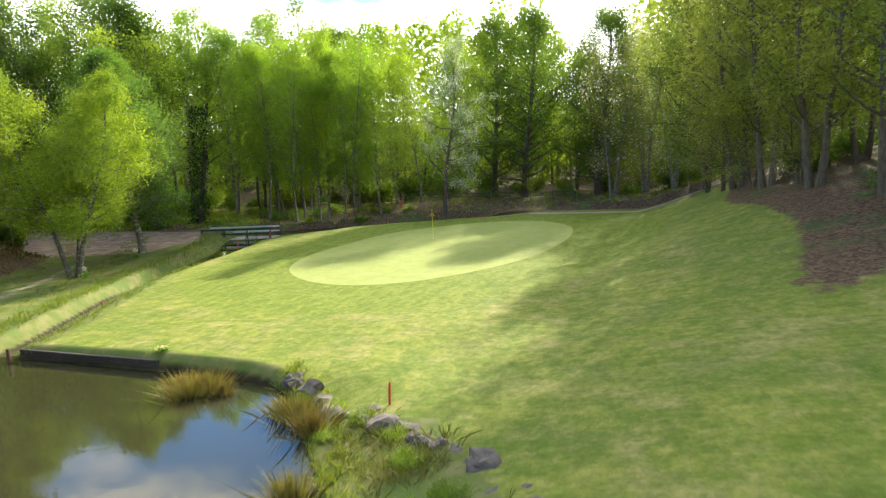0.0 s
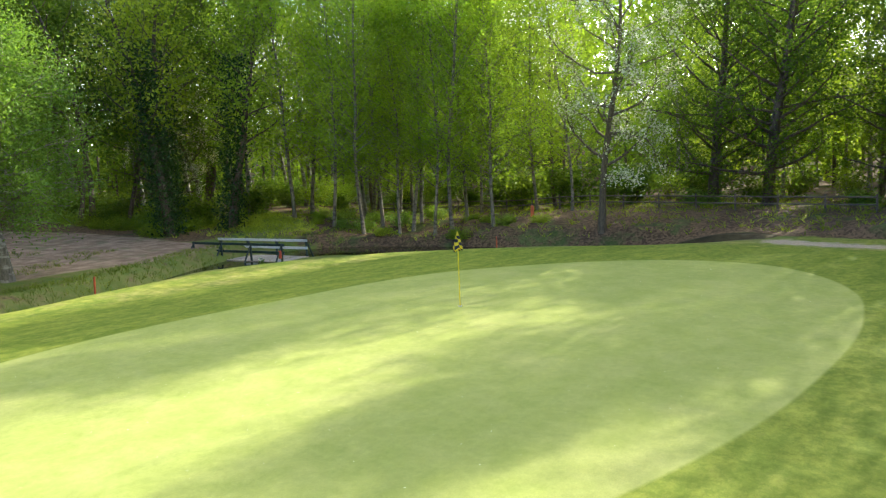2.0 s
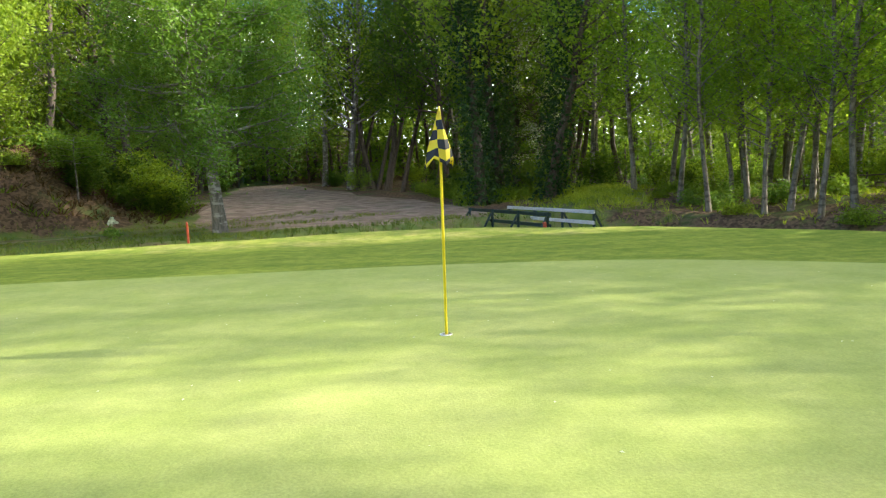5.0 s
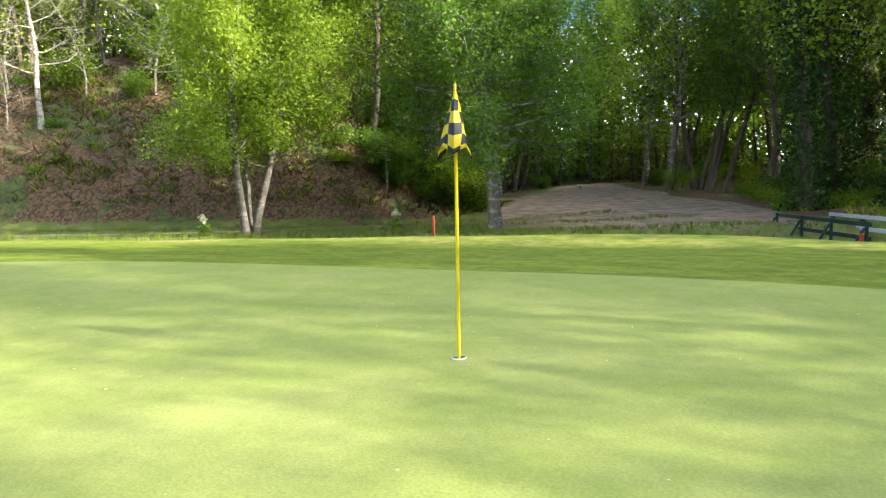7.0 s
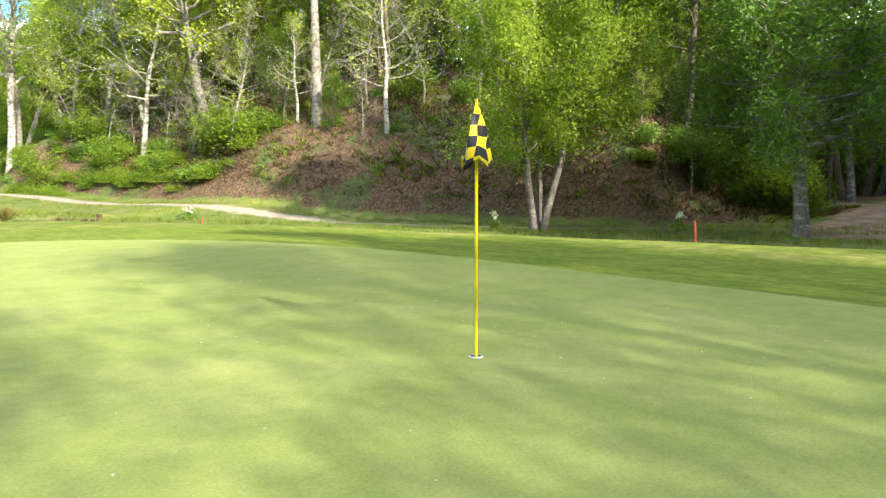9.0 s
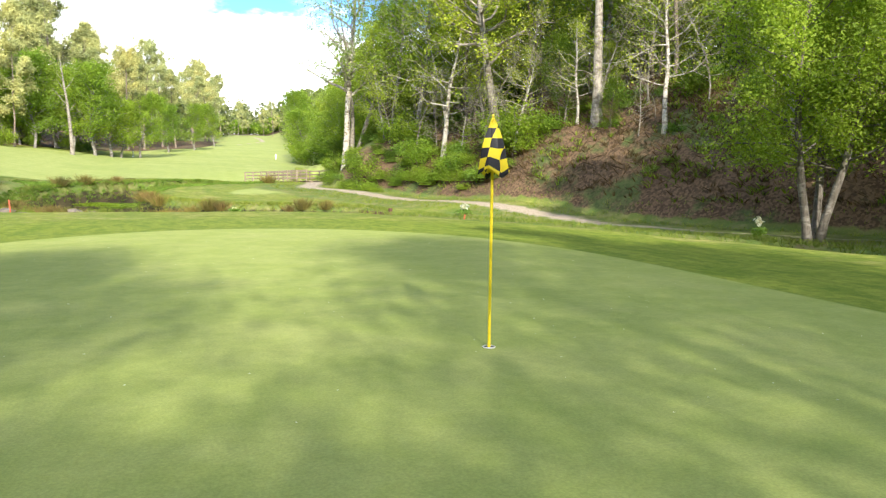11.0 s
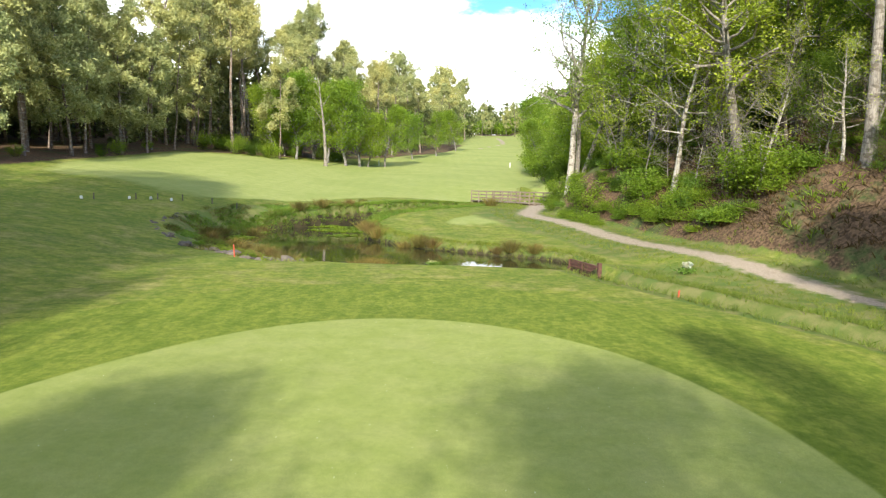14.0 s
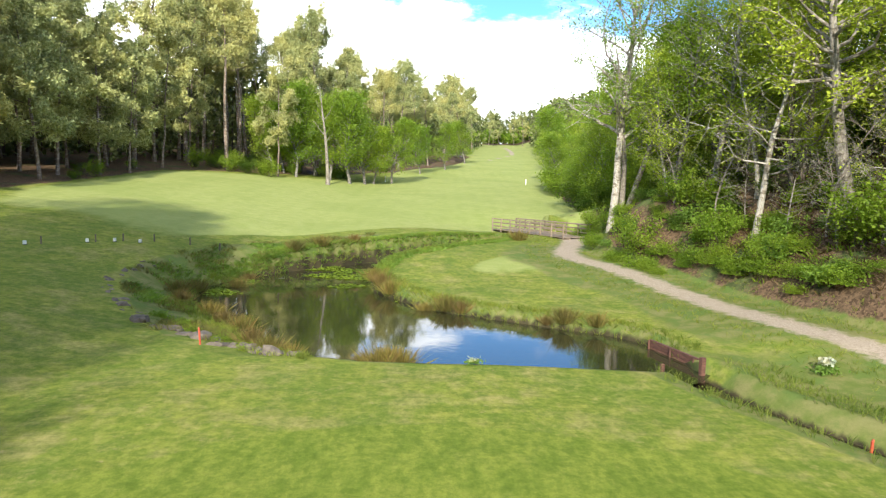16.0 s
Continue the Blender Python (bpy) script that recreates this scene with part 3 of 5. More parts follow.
def build_ground():
    xs = np.array(growing(-46, -1800, 1.2, 1.22)[::-1][:-1] + list(spread((-46, -17, 0.8), (-17, 5, 0.34), (5, 15, 0.2), (15, 30, 0.34), (30, 60, 0.8))) + growing(60, 1800, 1.2, 1.22)[1:])
    ys = np.array(growing(-44, -1800, 1.2, 1.22)[::-1][:-1] + list(spread((-44, -21, 0.8), (-21, 14, 0.34), (14, 30, 0.2), (30, 48, 0.34), (48, 90, 0.8), (90, 150, 2))) + growing(150, 1800, 2.5, 1.15)[1:])
    gx, gy = np.meshgrid(xs, ys)
    p = plan(gx.ravel(), gy.ravel())
    verts = np.stack([gx.ravel(), gy.ravel(), p["z"]], 1)
    w, h = len(xs), len(ys)
    i = (np.arange(h - 1)[:, None] * w + np.arange(w - 1)[None]).ravel()
    me = mesh_from("ground", verts, np.stack([i, i + 1, i + w + 1, i + w], 1), GROUND)
    x, y = gx.ravel(), gy.ravel()
    near = p["ditch"] < 0
    collar = np.minimum(np.minimum(p["green"] + 5.4 + 1.2 * waves(x, y, 6, 7), 0.5 - p["brow"]), 24 - y - 5 * smooth(-8, 4, x) + 3)
    weedy = np.maximum(smooth(2.4, 1.7, np.abs(p["ditch"])) * smooth(30, 28, y) * 0.8, smooth(0.5, 1.5, p["beyond"]) * smooth(-22, -19, y) * smooth(36, 29, y) * 0.62)
    weedy = np.maximum(weedy, smooth(6.0, 3.5, p["track"] + 0.8 * waves(x, y, 2.6, 12)) * smooth(28, 34, y) * smooth(66, 58, y) * 0.62)
    weedy = np.maximum(weedy, smooth(0.7, 1.3, p["brow"]) * np.where(near, 1, 0) * smooth(-2, 2, x) * smooth(27, 25, y))
    rim = np.where((x < -7) & (y > 31.5), 3.4, 0.6)
    weedy = np.maximum(weedy, smooth(-rim - 0.5, -rim + 0.3, p["pond"]))
    fair = smooth(43, 60, y + 0.25 * (x + 10) + 3 * waves(x, y, 7, 3) + 1.2 * waves(x, y, 2.2, 9)) * smooth(-5, -7, p["pond"]) * smooth(-40, -33, x - 24 * smooth(90, 128, y))
    areas = {
        "green": p["green"], "collar": collar, "weedy": weedy, "wood": p["wood"], "clearing": p["clearing"], "fair": fair,
        "gravel": np.maximum(np.maximum(0.95 - p["track"] - 0.75 * smooth(28, 17, y) - 2 * smooth(10, 5, y), 0.75 - p["back"]), np.maximum(0.9 - p["far"], -3)),
        # dark bed colour also laps the pond rim, painting in its undercut shade
        "bed": np.maximum(smooth(-0.5, -0.1, p["pond"]), smooth(2.1, 1.5, np.abs(p["ditch"]) / (0.50 + 0.5 * smooth(17, 3, y)) + 0.3 + 0.5 * smooth(17, 10, y)) * smooth(31, 29, y)),
    }
    for name, values in areas.items():
        me.attributes.new(name, "FLOAT", "POINT").data.foreach_set("value", values.astype(np.float32))
    tagged(hang("ground", me), "mown golf turf, rough grass, dirt track and woodland floor", "ground", "", "structure")


build_ground()


def sheet(name, outline, z, mat, label, kind="structure", lift=lambda y: 0.0):
    bm = bmesh.new()
    bm.faces.new([bm.verts.new((x, y, z + lift(y))) for x, y in outline])
    bmesh.ops.triangulate(bm, faces=bm.faces[:])
    ob = part(name, bm, mat, None)
    return tagged(ob, label, "water", "", kind)


def widened(outline, by):
    c = np.roll(outline, -1, 0) - np.roll(outline, 1, 0)
    nrm = np.stack([c[:, 1], -c[:, 0]], 1) / np.linalg.norm(c, axis=1)[:, None]
    return outline + nrm * by


sheet("pond", widened(POND, 0.8), -0.5, WATER, "still dark pond water that mirrors sky and trees")
tang = np.gradient(DITCH, axis=0)
side = np.stack([-tang[:, 1], tang[:, 0]], 1) / np.linalg.norm(tang, axis=1)[:, None]
wide = (1.3 * (0.50 + 0.5 * smooth(17, 3, DITCH[:, 1])))[:, None]
sheet("stream", np.vstack([DITCH + side * wide, (DITCH - side * wide)[::-1]]), -1.02, STREAM, "narrow dark stream between grassy banks", lift=lambda y: 0.3 * float(smooth(12, 18, y)))


# ---- trees ----
def tubes(paths, sides):
    """Tapered tubes along paths of (points, radii): one array of points and one of quads."""
    verts, faces, base = [], [], 0
    ring = np.linspace(0, 2 * math.pi, sides, endpoint=False)
    for pts, radii in paths:
        pts = np.asarray(pts, float)
        d = np.gradient(pts, axis=0)
        d /= np.linalg.norm(d, axis=1)[:, None] + 1e-9
        ref = np.where(np.abs(d[:, 2:3]) > 0.9, np.array([[1.0, 0, 0]]), np.array([[0, 0, 1.0]]))
        u = np.cross(d, ref)
        u /= np.linalg.norm(u, axis=1)[:, None] + 1e-9
        v = np.cross(d, u)
        r = np.asarray(radii)[:, None, None]
        verts.append((pts[:, None] + r * (u[:, None] * np.cos(ring)[None, :, None] + v[:, None] * np.sin(ring)[None, :, None])).reshape(-1, 3))
        k = np.arange(len(pts) - 1)[:, None] * sides + np.arange(sides)[None]
        k2 = np.arange(len(pts) - 1)[:, None] * sides + (np.arange(sides)[None] + 1) % sides
        faces.append(base + np.stack([k, k2, k2 + sides, k + sides], -1).reshape(-1, 4))
        base += len(pts) * sides
    return np.vstack(verts), np.vstack(faces)


def leaf_cloud(rng, centres, size, flat=0.45, long=1.7):
    """Small folded leaves, one at each centre."""
    c = len(centres)
    nrm = rng.normal(size=(c, 3)) * (1 - flat) + np.array([0, 0, flat * 1.6])
    nrm /= np.linalg.norm(nrm, axis=1)[:, None]
    t = np.cross(nrm, rng.normal(size=(c, 3)))
    t /= np.linalg.norm(t, axis=1)[:, None] + 1e-9
    b = np.cross(nrm, t)
    s = (size * rng.uniform(0.65, 1.35, c))[:, None]
    w = s / long
    tip, foot = centres + t * s * 0.5, centres - t * s * 0.5
    lift = nrm * w * 0.18
    v = np.stack([foot, centres + b * w * 0.5 + lift, tip, centres - b * w * 0.5 + lift], 1).reshape(-1, 3)
    return v, np.arange(c * 4).reshape(c, 4)


def curved(rng, start, way, length, n=5, lift=0.0, wander=0.12):
    pts, d = [np.array(start, float)], np.array(way, float)
    d /= np.linalg.norm(d)
    for _ in range(n - 1):
        d = d + rng.normal(size=3) * wander + np.array([0, 0, lift])
        d /= np.linalg.norm(d)
        pts.append(pts[-1] + d * length / (n - 1))
    return np.array(pts)


def along(path, k):
    f = k * (len(path) - 1)
    i = min(int(f), len(path) - 2)
    return path[i] + (path[i + 1] - path[i]) * (f - i)


def skeleton_of(rng, tall, trunk_r, bare, wide, limbs, profile, rise=0.5, stems=1, lean=(0, 0), fan=0.1, twigs=5, wander=0.05, low_rise=None, crook=0.13, stout=0.5):
    """Trunks, limbs and twigs of a tree: tubes, and the twigs' points that carry leaves."""
    paths, thin, tips = [], [], []
    for s in range(stems):
        az = 2 * math.pi * s / stems + rng.uniform(0, 0.8)
        off = np.array([math.cos(az), math.sin(az), 0]) * (trunk_r * 1.1 if stems > 1 else 0)
        top = tall * (1 if s == 0 else rng.uniform(0.82, 0.95))
        way = np.array([lean[0] + (fan * math.cos(az) if stems > 1 else 0), lean[1] + (fan * math.sin(az) if stems > 1 else 0), 1.0])
        trunk = curved(rng, off - np.array([0, 0, 0.35]), way, top + 0.35, 12, 0.02 if stems > 1 else 0.0, wander)
        k = np.linspace(0, 1, 12)
        r = trunk_r * ((1 - k) ** 0.8 * 0.95 + 0.05)
        r[0] *= 1.35
        paths.append((trunk, r))
        for i in range(limbs // stems):
            f = bare + (0.98 - bare) * (i + rng.uniform(0, 0.9)) / (limbs // stems)
            start = along(trunk, f)
            az2 = i * 2.399 + rng.uniform(-0.5, 0.5) + s
            k = (f - bare) / (1 - bare)
            length = wide * profile(k) * rng.uniform(0.7, 1.15)
            lift = rise + 0.9 * k if low_rise is None else low_rise + (rise - low_rise) * k
            limb = curved(rng, start, (math.cos(az2), math.sin(az2), lift), length, 6, 0.06, crook)
            lr = max(0.012, trunk_r * ((1 - f) * 0.75 + 0.06) * stout)
            paths.append((limb, lr * np.linspace(1, 0.2, 6)))
            for _ in range(twigs):
                a = along(limb, rng.uniform(0.25, 1.0))
                out = limb[-1] - limb[0]
                d = out / (np.linalg.norm(out) + 1e-6) + rng.normal(size=3) * 0.65
                twig = curved(rng, a, d, length * rng.uniform(0.25, 0.5), 3, 0.03, 0.2)
                thin.append((twig, max(0.006, lr * 0.25) * np.linspace(1, 0.3, 3)))
                tips.append(twig)
            tips.append(limb[3:])
    return paths, thin, tips


def leaves_on(rng, tips, count, spread_by, sag=0.0, start=0.2):
    per = rng.integers(0, len(tips), count)
    k = rng.uniform(start, 1.05, count)
    out = np.empty((count, 3))
    for n in range(count):
        p = tips[per[n]]
        f = min(k[n], 0.999) * (len(p) - 1)
        i = int(f)
        out[n] = p[i] + (p[i + 1] - p[i]) * (f - i)
    out += rng.normal(size=(count, 3)) * spread_by
    out[:, 2] -= np.abs(rng.normal(size=count)) * sag
    return out


PROFILES = {
    "egg": lambda k: (math.sin(math.pi * min(1, 0.18 + 0.80 * k ** 0.8)) ** 0.75) * (1 - 0.25 * k),
    "cone": lambda k: 1.0 - 0.85 * k,
    "dome": lambda k: math.sqrt(max(0.03, 1 - (0.15 + 0.85 * k) ** 2)) * 0.6 + 0.4 * math.sin(math.pi * min(1, 0.1 + 0.9 * k)),
    "column": lambda k: 0.75 + 0.25 * math.sin(math.pi * k) - 0.45 * k * k,
    "slim": lambda k: 0.62 + 0.45 * math.sin(math.pi * k ** 0.9) - 0.4 * k ** 3,
    "top": lambda k: 0.35 + 0.65 * math.sin(math.pi * min(1, 0.15 + 0.8 * k)),
}


def tree(name, seed, label, bark, leaf, tall, trunk_r, bare, wide, limbs, shape, count, size, group, spread_by=0.28, long=1.7, flat=0.4, sides=7, extra=None, start=0.2, **more):
    """One tree at the origin: trunk (with limbs) and crown."""
    rng = np.random.default_rng(seed)
    paths, thin, tips = skeleton_of(rng, tall, trunk_r, bare, wide, limbs, PROFILES[shape], **more)
    ob = thing(name, (0, 0, -500), 0, label, "tree", group)
    stem = hang("trunk", mesh_from("trunk", *tubes(paths, sides), bark), ob)
    if name in ("snag", "dead_sapling"):
        stem["kind"] = "stuff"
    hang("twig_spray", mesh_from("twig_spray", *tubes(thin, 3), bark), ob)["kind"] = "stuff"
    if count:
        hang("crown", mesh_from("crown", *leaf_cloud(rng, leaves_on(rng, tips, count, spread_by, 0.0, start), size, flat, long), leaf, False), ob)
    if extra:
        kind, mat, num, s, by = extra
        some = [t for t in tips if rng.uniform() < 0.55]
        hang(kind, mesh_from(kind, *leaf_cloud(rng, leaves_on(rng, some, num, by), s, 0.3, 1.2), mat, False), ob)
    return ob


def stand(ob, x, y, turn=0.0, scale=1.0, sink=0.05, tilt=(0, 0), first=False):
    """Stands a copy of a tree (or the tree itself) on the ground."""
    m = pose(x, y, height(x, y) - sink, tilt[0], tilt[1], turn)
    if first:
        ob.matrix_basis = m @ Matrix.Diagonal((scale, scale, scale, 1))
        return ob
    made = copy_thing(ob, m)
    made.scale = (scale, scale, scale)
    return made


used = set()


def plant(ob, x, y, turn=None, scale=1.0, **more):
    """Stands the tree itself the first time, and copies after that."""
    first = ob.name not in used
    used.add(ob.name)
    return stand(ob, x, y, (x * 37 + y * 61) % 360 if turn is None else turn, scale, first=first, **more)


rng = np.random.default_rng(7)
WOODS = "woodland trees"

# the two round-crowned trees by the stream
plant(tree("alder_tree", 11, "bright yellow-green spring tree with three pale stems by the stream", BARK_STEM, LEAF_BRIGHT, 13.6, 0.165, 0.24, 3.6, 126, "egg", 88000, 0.125, "streamside trees",
           stems=3, fan=0.16, rise=0.35, low_rise=0.2, twigs=8, spread_by=0.3, flat=0.3), 18.9, 13.85, 20)
plant(tree("alder_tree", 12, "fresh green alder with a lichen-spotted grey trunk beside the track", BARK_GREY, LEAF_ALDER, 14.9, 0.27, 0.2, 4.5, 110, "egg", 84000, 0.135, "streamside trees",
           rise=0.3, low_rise=0.05, twigs=8, spread_by=0.34, flat=0.5), 22.1, 4.65, 60)

# slender trees behind the bridge
SLIM_SPOTS = [(28.1, -15.6, 1.2), (24.6, -16.2, 1.15), (20.7, -15.4, 1), (21.0, -17.4, 1.08), (18.6, -16.5, 0.92), (18.3, -17.4, 1.05), (18.8, -18.8, 1.0), (16.1, -17.0, 1), (15.3, -17.8, 1.08), (16.1, -20.2, 1),
              (12.9, -18.8, 0.98), (10.2, -23.4, 0.9), (17.8, -24, 1.05), (13.5, -24.5, 1), (22.5, -22, 1.15), (26.5, -21, 1.3), (30.5, -19, 1.32), (29, -24, 1.35), (33.5, -15.5, 1.3), (21.6, -19.6, 1.05), (24.6, -19, 1.0)]
slim = [tree("slender_tree", 20 + i, "slender young woodland tree with a thin pale trunk and light leaves", BARK_SLIM, LEAF_SLIM, t, 0.115, 0.2, 3.5, 56, "slim", 11500, 0.15, WOODS,
             rise=0.5, twigs=6, spread_by=0.3, lean=l, sides=6, flat=0.55) for i, (t, l) in enumerate([(16.5, (0.02, 0)), (15, (-0.06, 0.02)), (17.5, (0.03, -0.02))])]
for i, (x, y, s) in enumerate(SLIM_SPOTS):
    plant(slim[i % 3], x, y, scale=s)

# the white-flowering tree
blossom = (tree("blossom_tree", 31, "tall sparse tree with white blossom and bare upper branches", BARK_DUN, LEAF_SLIM, 16.5, 0.21, 0.2, 4.6, 36, "slim", 9000, 0.13, WOODS, rise=0.2, twigs=9, spread_by=0.26,
           wander=0.06, crook=0.25, stout=0.75, extra=("blossom", PETAL, 9000, 0.115, 0.2)))
plant(blossom, 6.3, -20.0, 100)

# broad dark trees and mixed woodland at the back
broad = tree("broad_tree", 41, "broad dark green woodland tree with a thick trunk", BARK_BROWN, LEAF_DARK, 20, 0.36, 0.11, 6.6, 64, "dome", 30000, 0.19, WOODS, rise=0.2, twigs=5, spread_by=0.55)
mixed = tree("woodland_tree", 42, "tall mid-green woodland tree in spring leaf", BARK_GREY, LEAF_WOOD, 21, 0.22, 0.18, 5.2, 52, "slim", 11000, 0.2, WOODS, rise=0.4, twigs=5, spread_by=0.42, sides=5, flat=0.5)
airy = tree("woodland_tree", 43, "airy yellow-green woodland tree with ascending limbs", BARK_DUN, LEAF_OAK, 20, 0.17, 0.14, 5.4, 54, "slim", 11000, 0.19, WOODS, rise=0.5, twigs=5, spread_by=0.42, sides=5, stems=2, fan=0.1, flat=0.5)
pale = tree("pale_tree", 44, "sparse tree with pale opening leaves and several grey stems", BARK_PALE, LEAF_PALE, 18, 0.16, 0.12, 4.6, 48, "slim", 11000, 0.16, WOODS, rise=0.6, stems=3, fan=0.12, twigs=4, spread_by=0.45, sides=5,
            extra=("blossom", PETAL, 900, 0.2, 0.45))
for x, y, s in [(0.1, -28.8, 0.97), (4.0, -30.6, 0.97), (-7.4, -34, 0.74), (-18.5, -21, 0.95), (36, 12, 1.0), (41, -13, 1.15)]:
    plant(broad, x, y, scale=s)
plant(broad, -7.6, -29.8, 0, 0.93)
for x, y, s in [(-9.5, -27, 0.95), (-12.5, -29.5, 1.0), (-15.5, -27, 0.85), (-18.5, -30, 0.95), (-21, -26.5, 0.85), (-27, -16, 1.0), (-21.5, -16, 1.0), (-25, -9.5, 1.05)]:
    plant(pale, x, y, scale=s)
for x, y, s in [(-27, -1.5, 1.15), (-27, 6.5, 1.3), (-30, -8, 1.05), (-29, -22, 1.0), (-33, -14, 1.05), (-24.5, -12, 1.1), (-29, 13.5, 1.25), (-33, 20, 1.1), (-37, 30, 0.6)]:
    plant(airy, x, y, scale=s)


def scatter(kinds, spots, lo=0.85, hi=1.15):
    for i, (x, y) in enumerate(spots):
        plant(kinds[i % len(kinds)], x, y, scale=float(rng.uniform(lo, hi)))


def jittered(x0, x1, y0, y1, step, keep):
    out = []
    for x in np.arange(x0, x1, step):
        for y in np.arange(y0, y1, step):
            a, b = x + rng.uniform(-0.42, 0.42) * step, y + rng.uniform(-0.42, 0.42) * step
            if keep(a, b):
                out.append((a, b))
    rng.shuffle(out)
    return out


# woodland south and east of the green
bank_dark = tree("bank_tree", 80, "dark leafy understorey tree on the wooded bank", BARK_BROWN, LEAF_DARK, 11, 0.13, 0.1, 3.8, 36, "slim", 9500, 0.18, "bank trees", rise=0.35, twigs=5, spread_by=0.3, sides=5, flat=0.55)
dark_tree = tree("bank_tree", 77, "dark green tree deep in the hillside wood", BARK_BROWN, LEAF_DARK, 19, 0.21, 0.26, 4.8, 34, "slim", 7000, 0.25, WOODS, rise=0.4, twigs=4, spread_by=0.42, sides=5, wander=0.07)
back_tree = tree("woodland_tree", 45, "woodland tree deep in the wood", BARK_GREY, LEAF_WOOD, 20, 0.22, 0.2, 5.2, 30, "slim", 5600, 0.31, WOODS, rise=0.5, twigs=4, spread_by=0.5, sides=4)
scatter([mixed, airy, mixed, broad], jittered(14, 60, -32, -26, 8.0, lambda x, y: True), 0.85, 1.15)
scatter([back_tree], jittered(14, 76, -46, -32, 8.6, lambda x, y: True), 0.85, 1.15)
scatter([mixed, pale, airy], jittered(-40, 2, -38, -33, 6.0, lambda x, y: True), 0.75, 0.95)
scatter([back_tree], jittered(-44, 2, -50, -38, 6.5, lambda x, y: True), 0.7, 0.9)
scatter([back_tree], jittered(2, 14, -50, -36, 6.5, lambda x, y: True), 0.5, 0.62)
scatter([dark_tree, dark_tree, mixed], jittered(40, 72, -26, 34, 7.6, lambda x, y: abs(y - 11 - (x - 46) * 0.55) > 3.5 and plan(np.array([x]), np.array([y]))["clearing"][0] < 0.05 and x + abs(y + 2) * 0.4 > 50), 1.1, 1.4)
for x, y, s in [(32.5, 9.6, 1.12), (37.5, 12.5, 1.2), (30.5, 13.5, 0.95), (44, 10.5, 1.15), (49.5, 10.5, 1.25), (52, -5, 1.2), (46, -9, 1.2), (56, -4.5, 1.3), (40.5, -16, 1.15), (44, -18, 1.2), (36.5, -17.5, 1.05)]:
    plant(mixed if int(x) % 2 else dark_tree, x, y, scale=s)

leaning = tree("leaning_tree", 79, "leaning dark-trunked tree at the edge of the wood", BARK_BROWN, LEAF_DARK, 19, 0.2, 0.34, 4.2, 34, "dome", 9000, 0.19, WOODS, rise=0.5, twigs=5, spread_by=0.5, lean=(0.0, -0.24), wander=0.06, sides=6)
for x, y, t, s in [(49, -6.0, 0, 1.0), (52, -5.2, 10, 1.05), (54.5, -4.6, -8, 0.95), (46.5, -8.2, 20, 1.0), (58.5, -3.2, 5, 1.0), (43, -10.5, -15, 0.9), (60, 11.5, 30, 1.0)]:
    plant(leaning, x, y, t, s)
plant(blossom, 38.5, -14.5, 30, 0.8)
for x, y, s in [(68, 22.5, 1.0), (72, 25.5, 1.0), (69.5, 27.5, 1.1), (73, 20.5, 0.9), (78.5, 4.5, 1.1), (80, 8.5, 1.05), (79.5, 1.0, 1.1), (83, 6.5, 1.15), (82.5, 3.0, 1.1), (85, 10, 1.1), (64, 11.5, 0.9), (66, -3.0, 0.95)]:
    plant(dark_tree, x, y, scale=s)

# pines
pine = tree("pine_tree", 51, "tall maritime pine with a bare trunk and a flat olive crown", BARK_PINE, NEEDLE, 27, 0.34, 0.60, 5.4, 26, "top", 11480, 0.42, "pines", spread_by=0.42, long=2.6, flat=0.08, rise=0.35, twigs=3, wander=0.03, sides=6, start=0.6, crook=0.2)
pine2 = tree("pine_tree", 52, "leaning tall pine with an open olive crown", BARK_PINE, NEEDLE, 25, 0.28, 0.56, 4.8, 20, "dome", 8960, 0.42, "pines", spread_by=0.4, long=2.6, flat=0.08, rise=0.3, twigs=3, wander=0.05, lean=(0.06, 0.03), sides=6, start=0.6, crook=0.22)
young = tree("young_pine", 53, "young dense pine with dead lower branches at the wood's edge", BARK_PINE, NEEDLE, 17.5, 0.18, 0.22, 3.9, 38, "slim", 12600, 0.4, "pines", spread_by=0.34, long=2.6, flat=0.08, rise=0.25, twigs=3, low_rise=-0.1, wander=0.04, sides=6, start=0.55, crook=0.2)
young2 = tree("young_pine", 54, "young pine with a narrow olive crown", BARK_PINE, NEEDLE, 19, 0.18, 0.36, 3.6, 30, "slim", 10640, 0.4, "pines", spread_by=0.34, long=2.6, flat=0.08, rise=0.3, twigs=3, low_rise=-0.1, wander=0.04, sides=6, start=0.55, crook=0.2)
scatter([young, young2, young, young2, pine2], jittered(-74, -39, 60, 104, 5.6, lambda x, y: x < -37.5 - 0.02 * (y - 60) and x > -1.02 * y - 2), 0.85, 1.12)
scatter([young, young2], jittered(-60, -36, 44, 62, 6.5, lambda x, y: x < -36.5 - 0.25 * (62 - y) and x > -1.05 * y), 0.65, 0.85)
scatter([pine, pine2, pine, young2], jittered(-46, -18, 110, 146, 6.4, lambda x, y: x < -22 + 0.30 * (y - 118)), 0.78, 1.0)
scatter([pine, pine2], jittered(-30, 12, 150, 215, 9.0, lambda x, y: x < -13 + 0.26 * (y - 150) and x > -13 + 0.26 * (y - 150) - 26), 0.66, 0.86)
scatter([pine, pine2, young2], jittered(-12, 34, 215, 330, 17, lambda x, y: x < 4 + 0.14 * (y - 215)), 0.75, 0.95)
scatter([pine, young2], jittered(-6, 62, 335, 370, 14, lambda x, y: True), 0.55, 0.8)

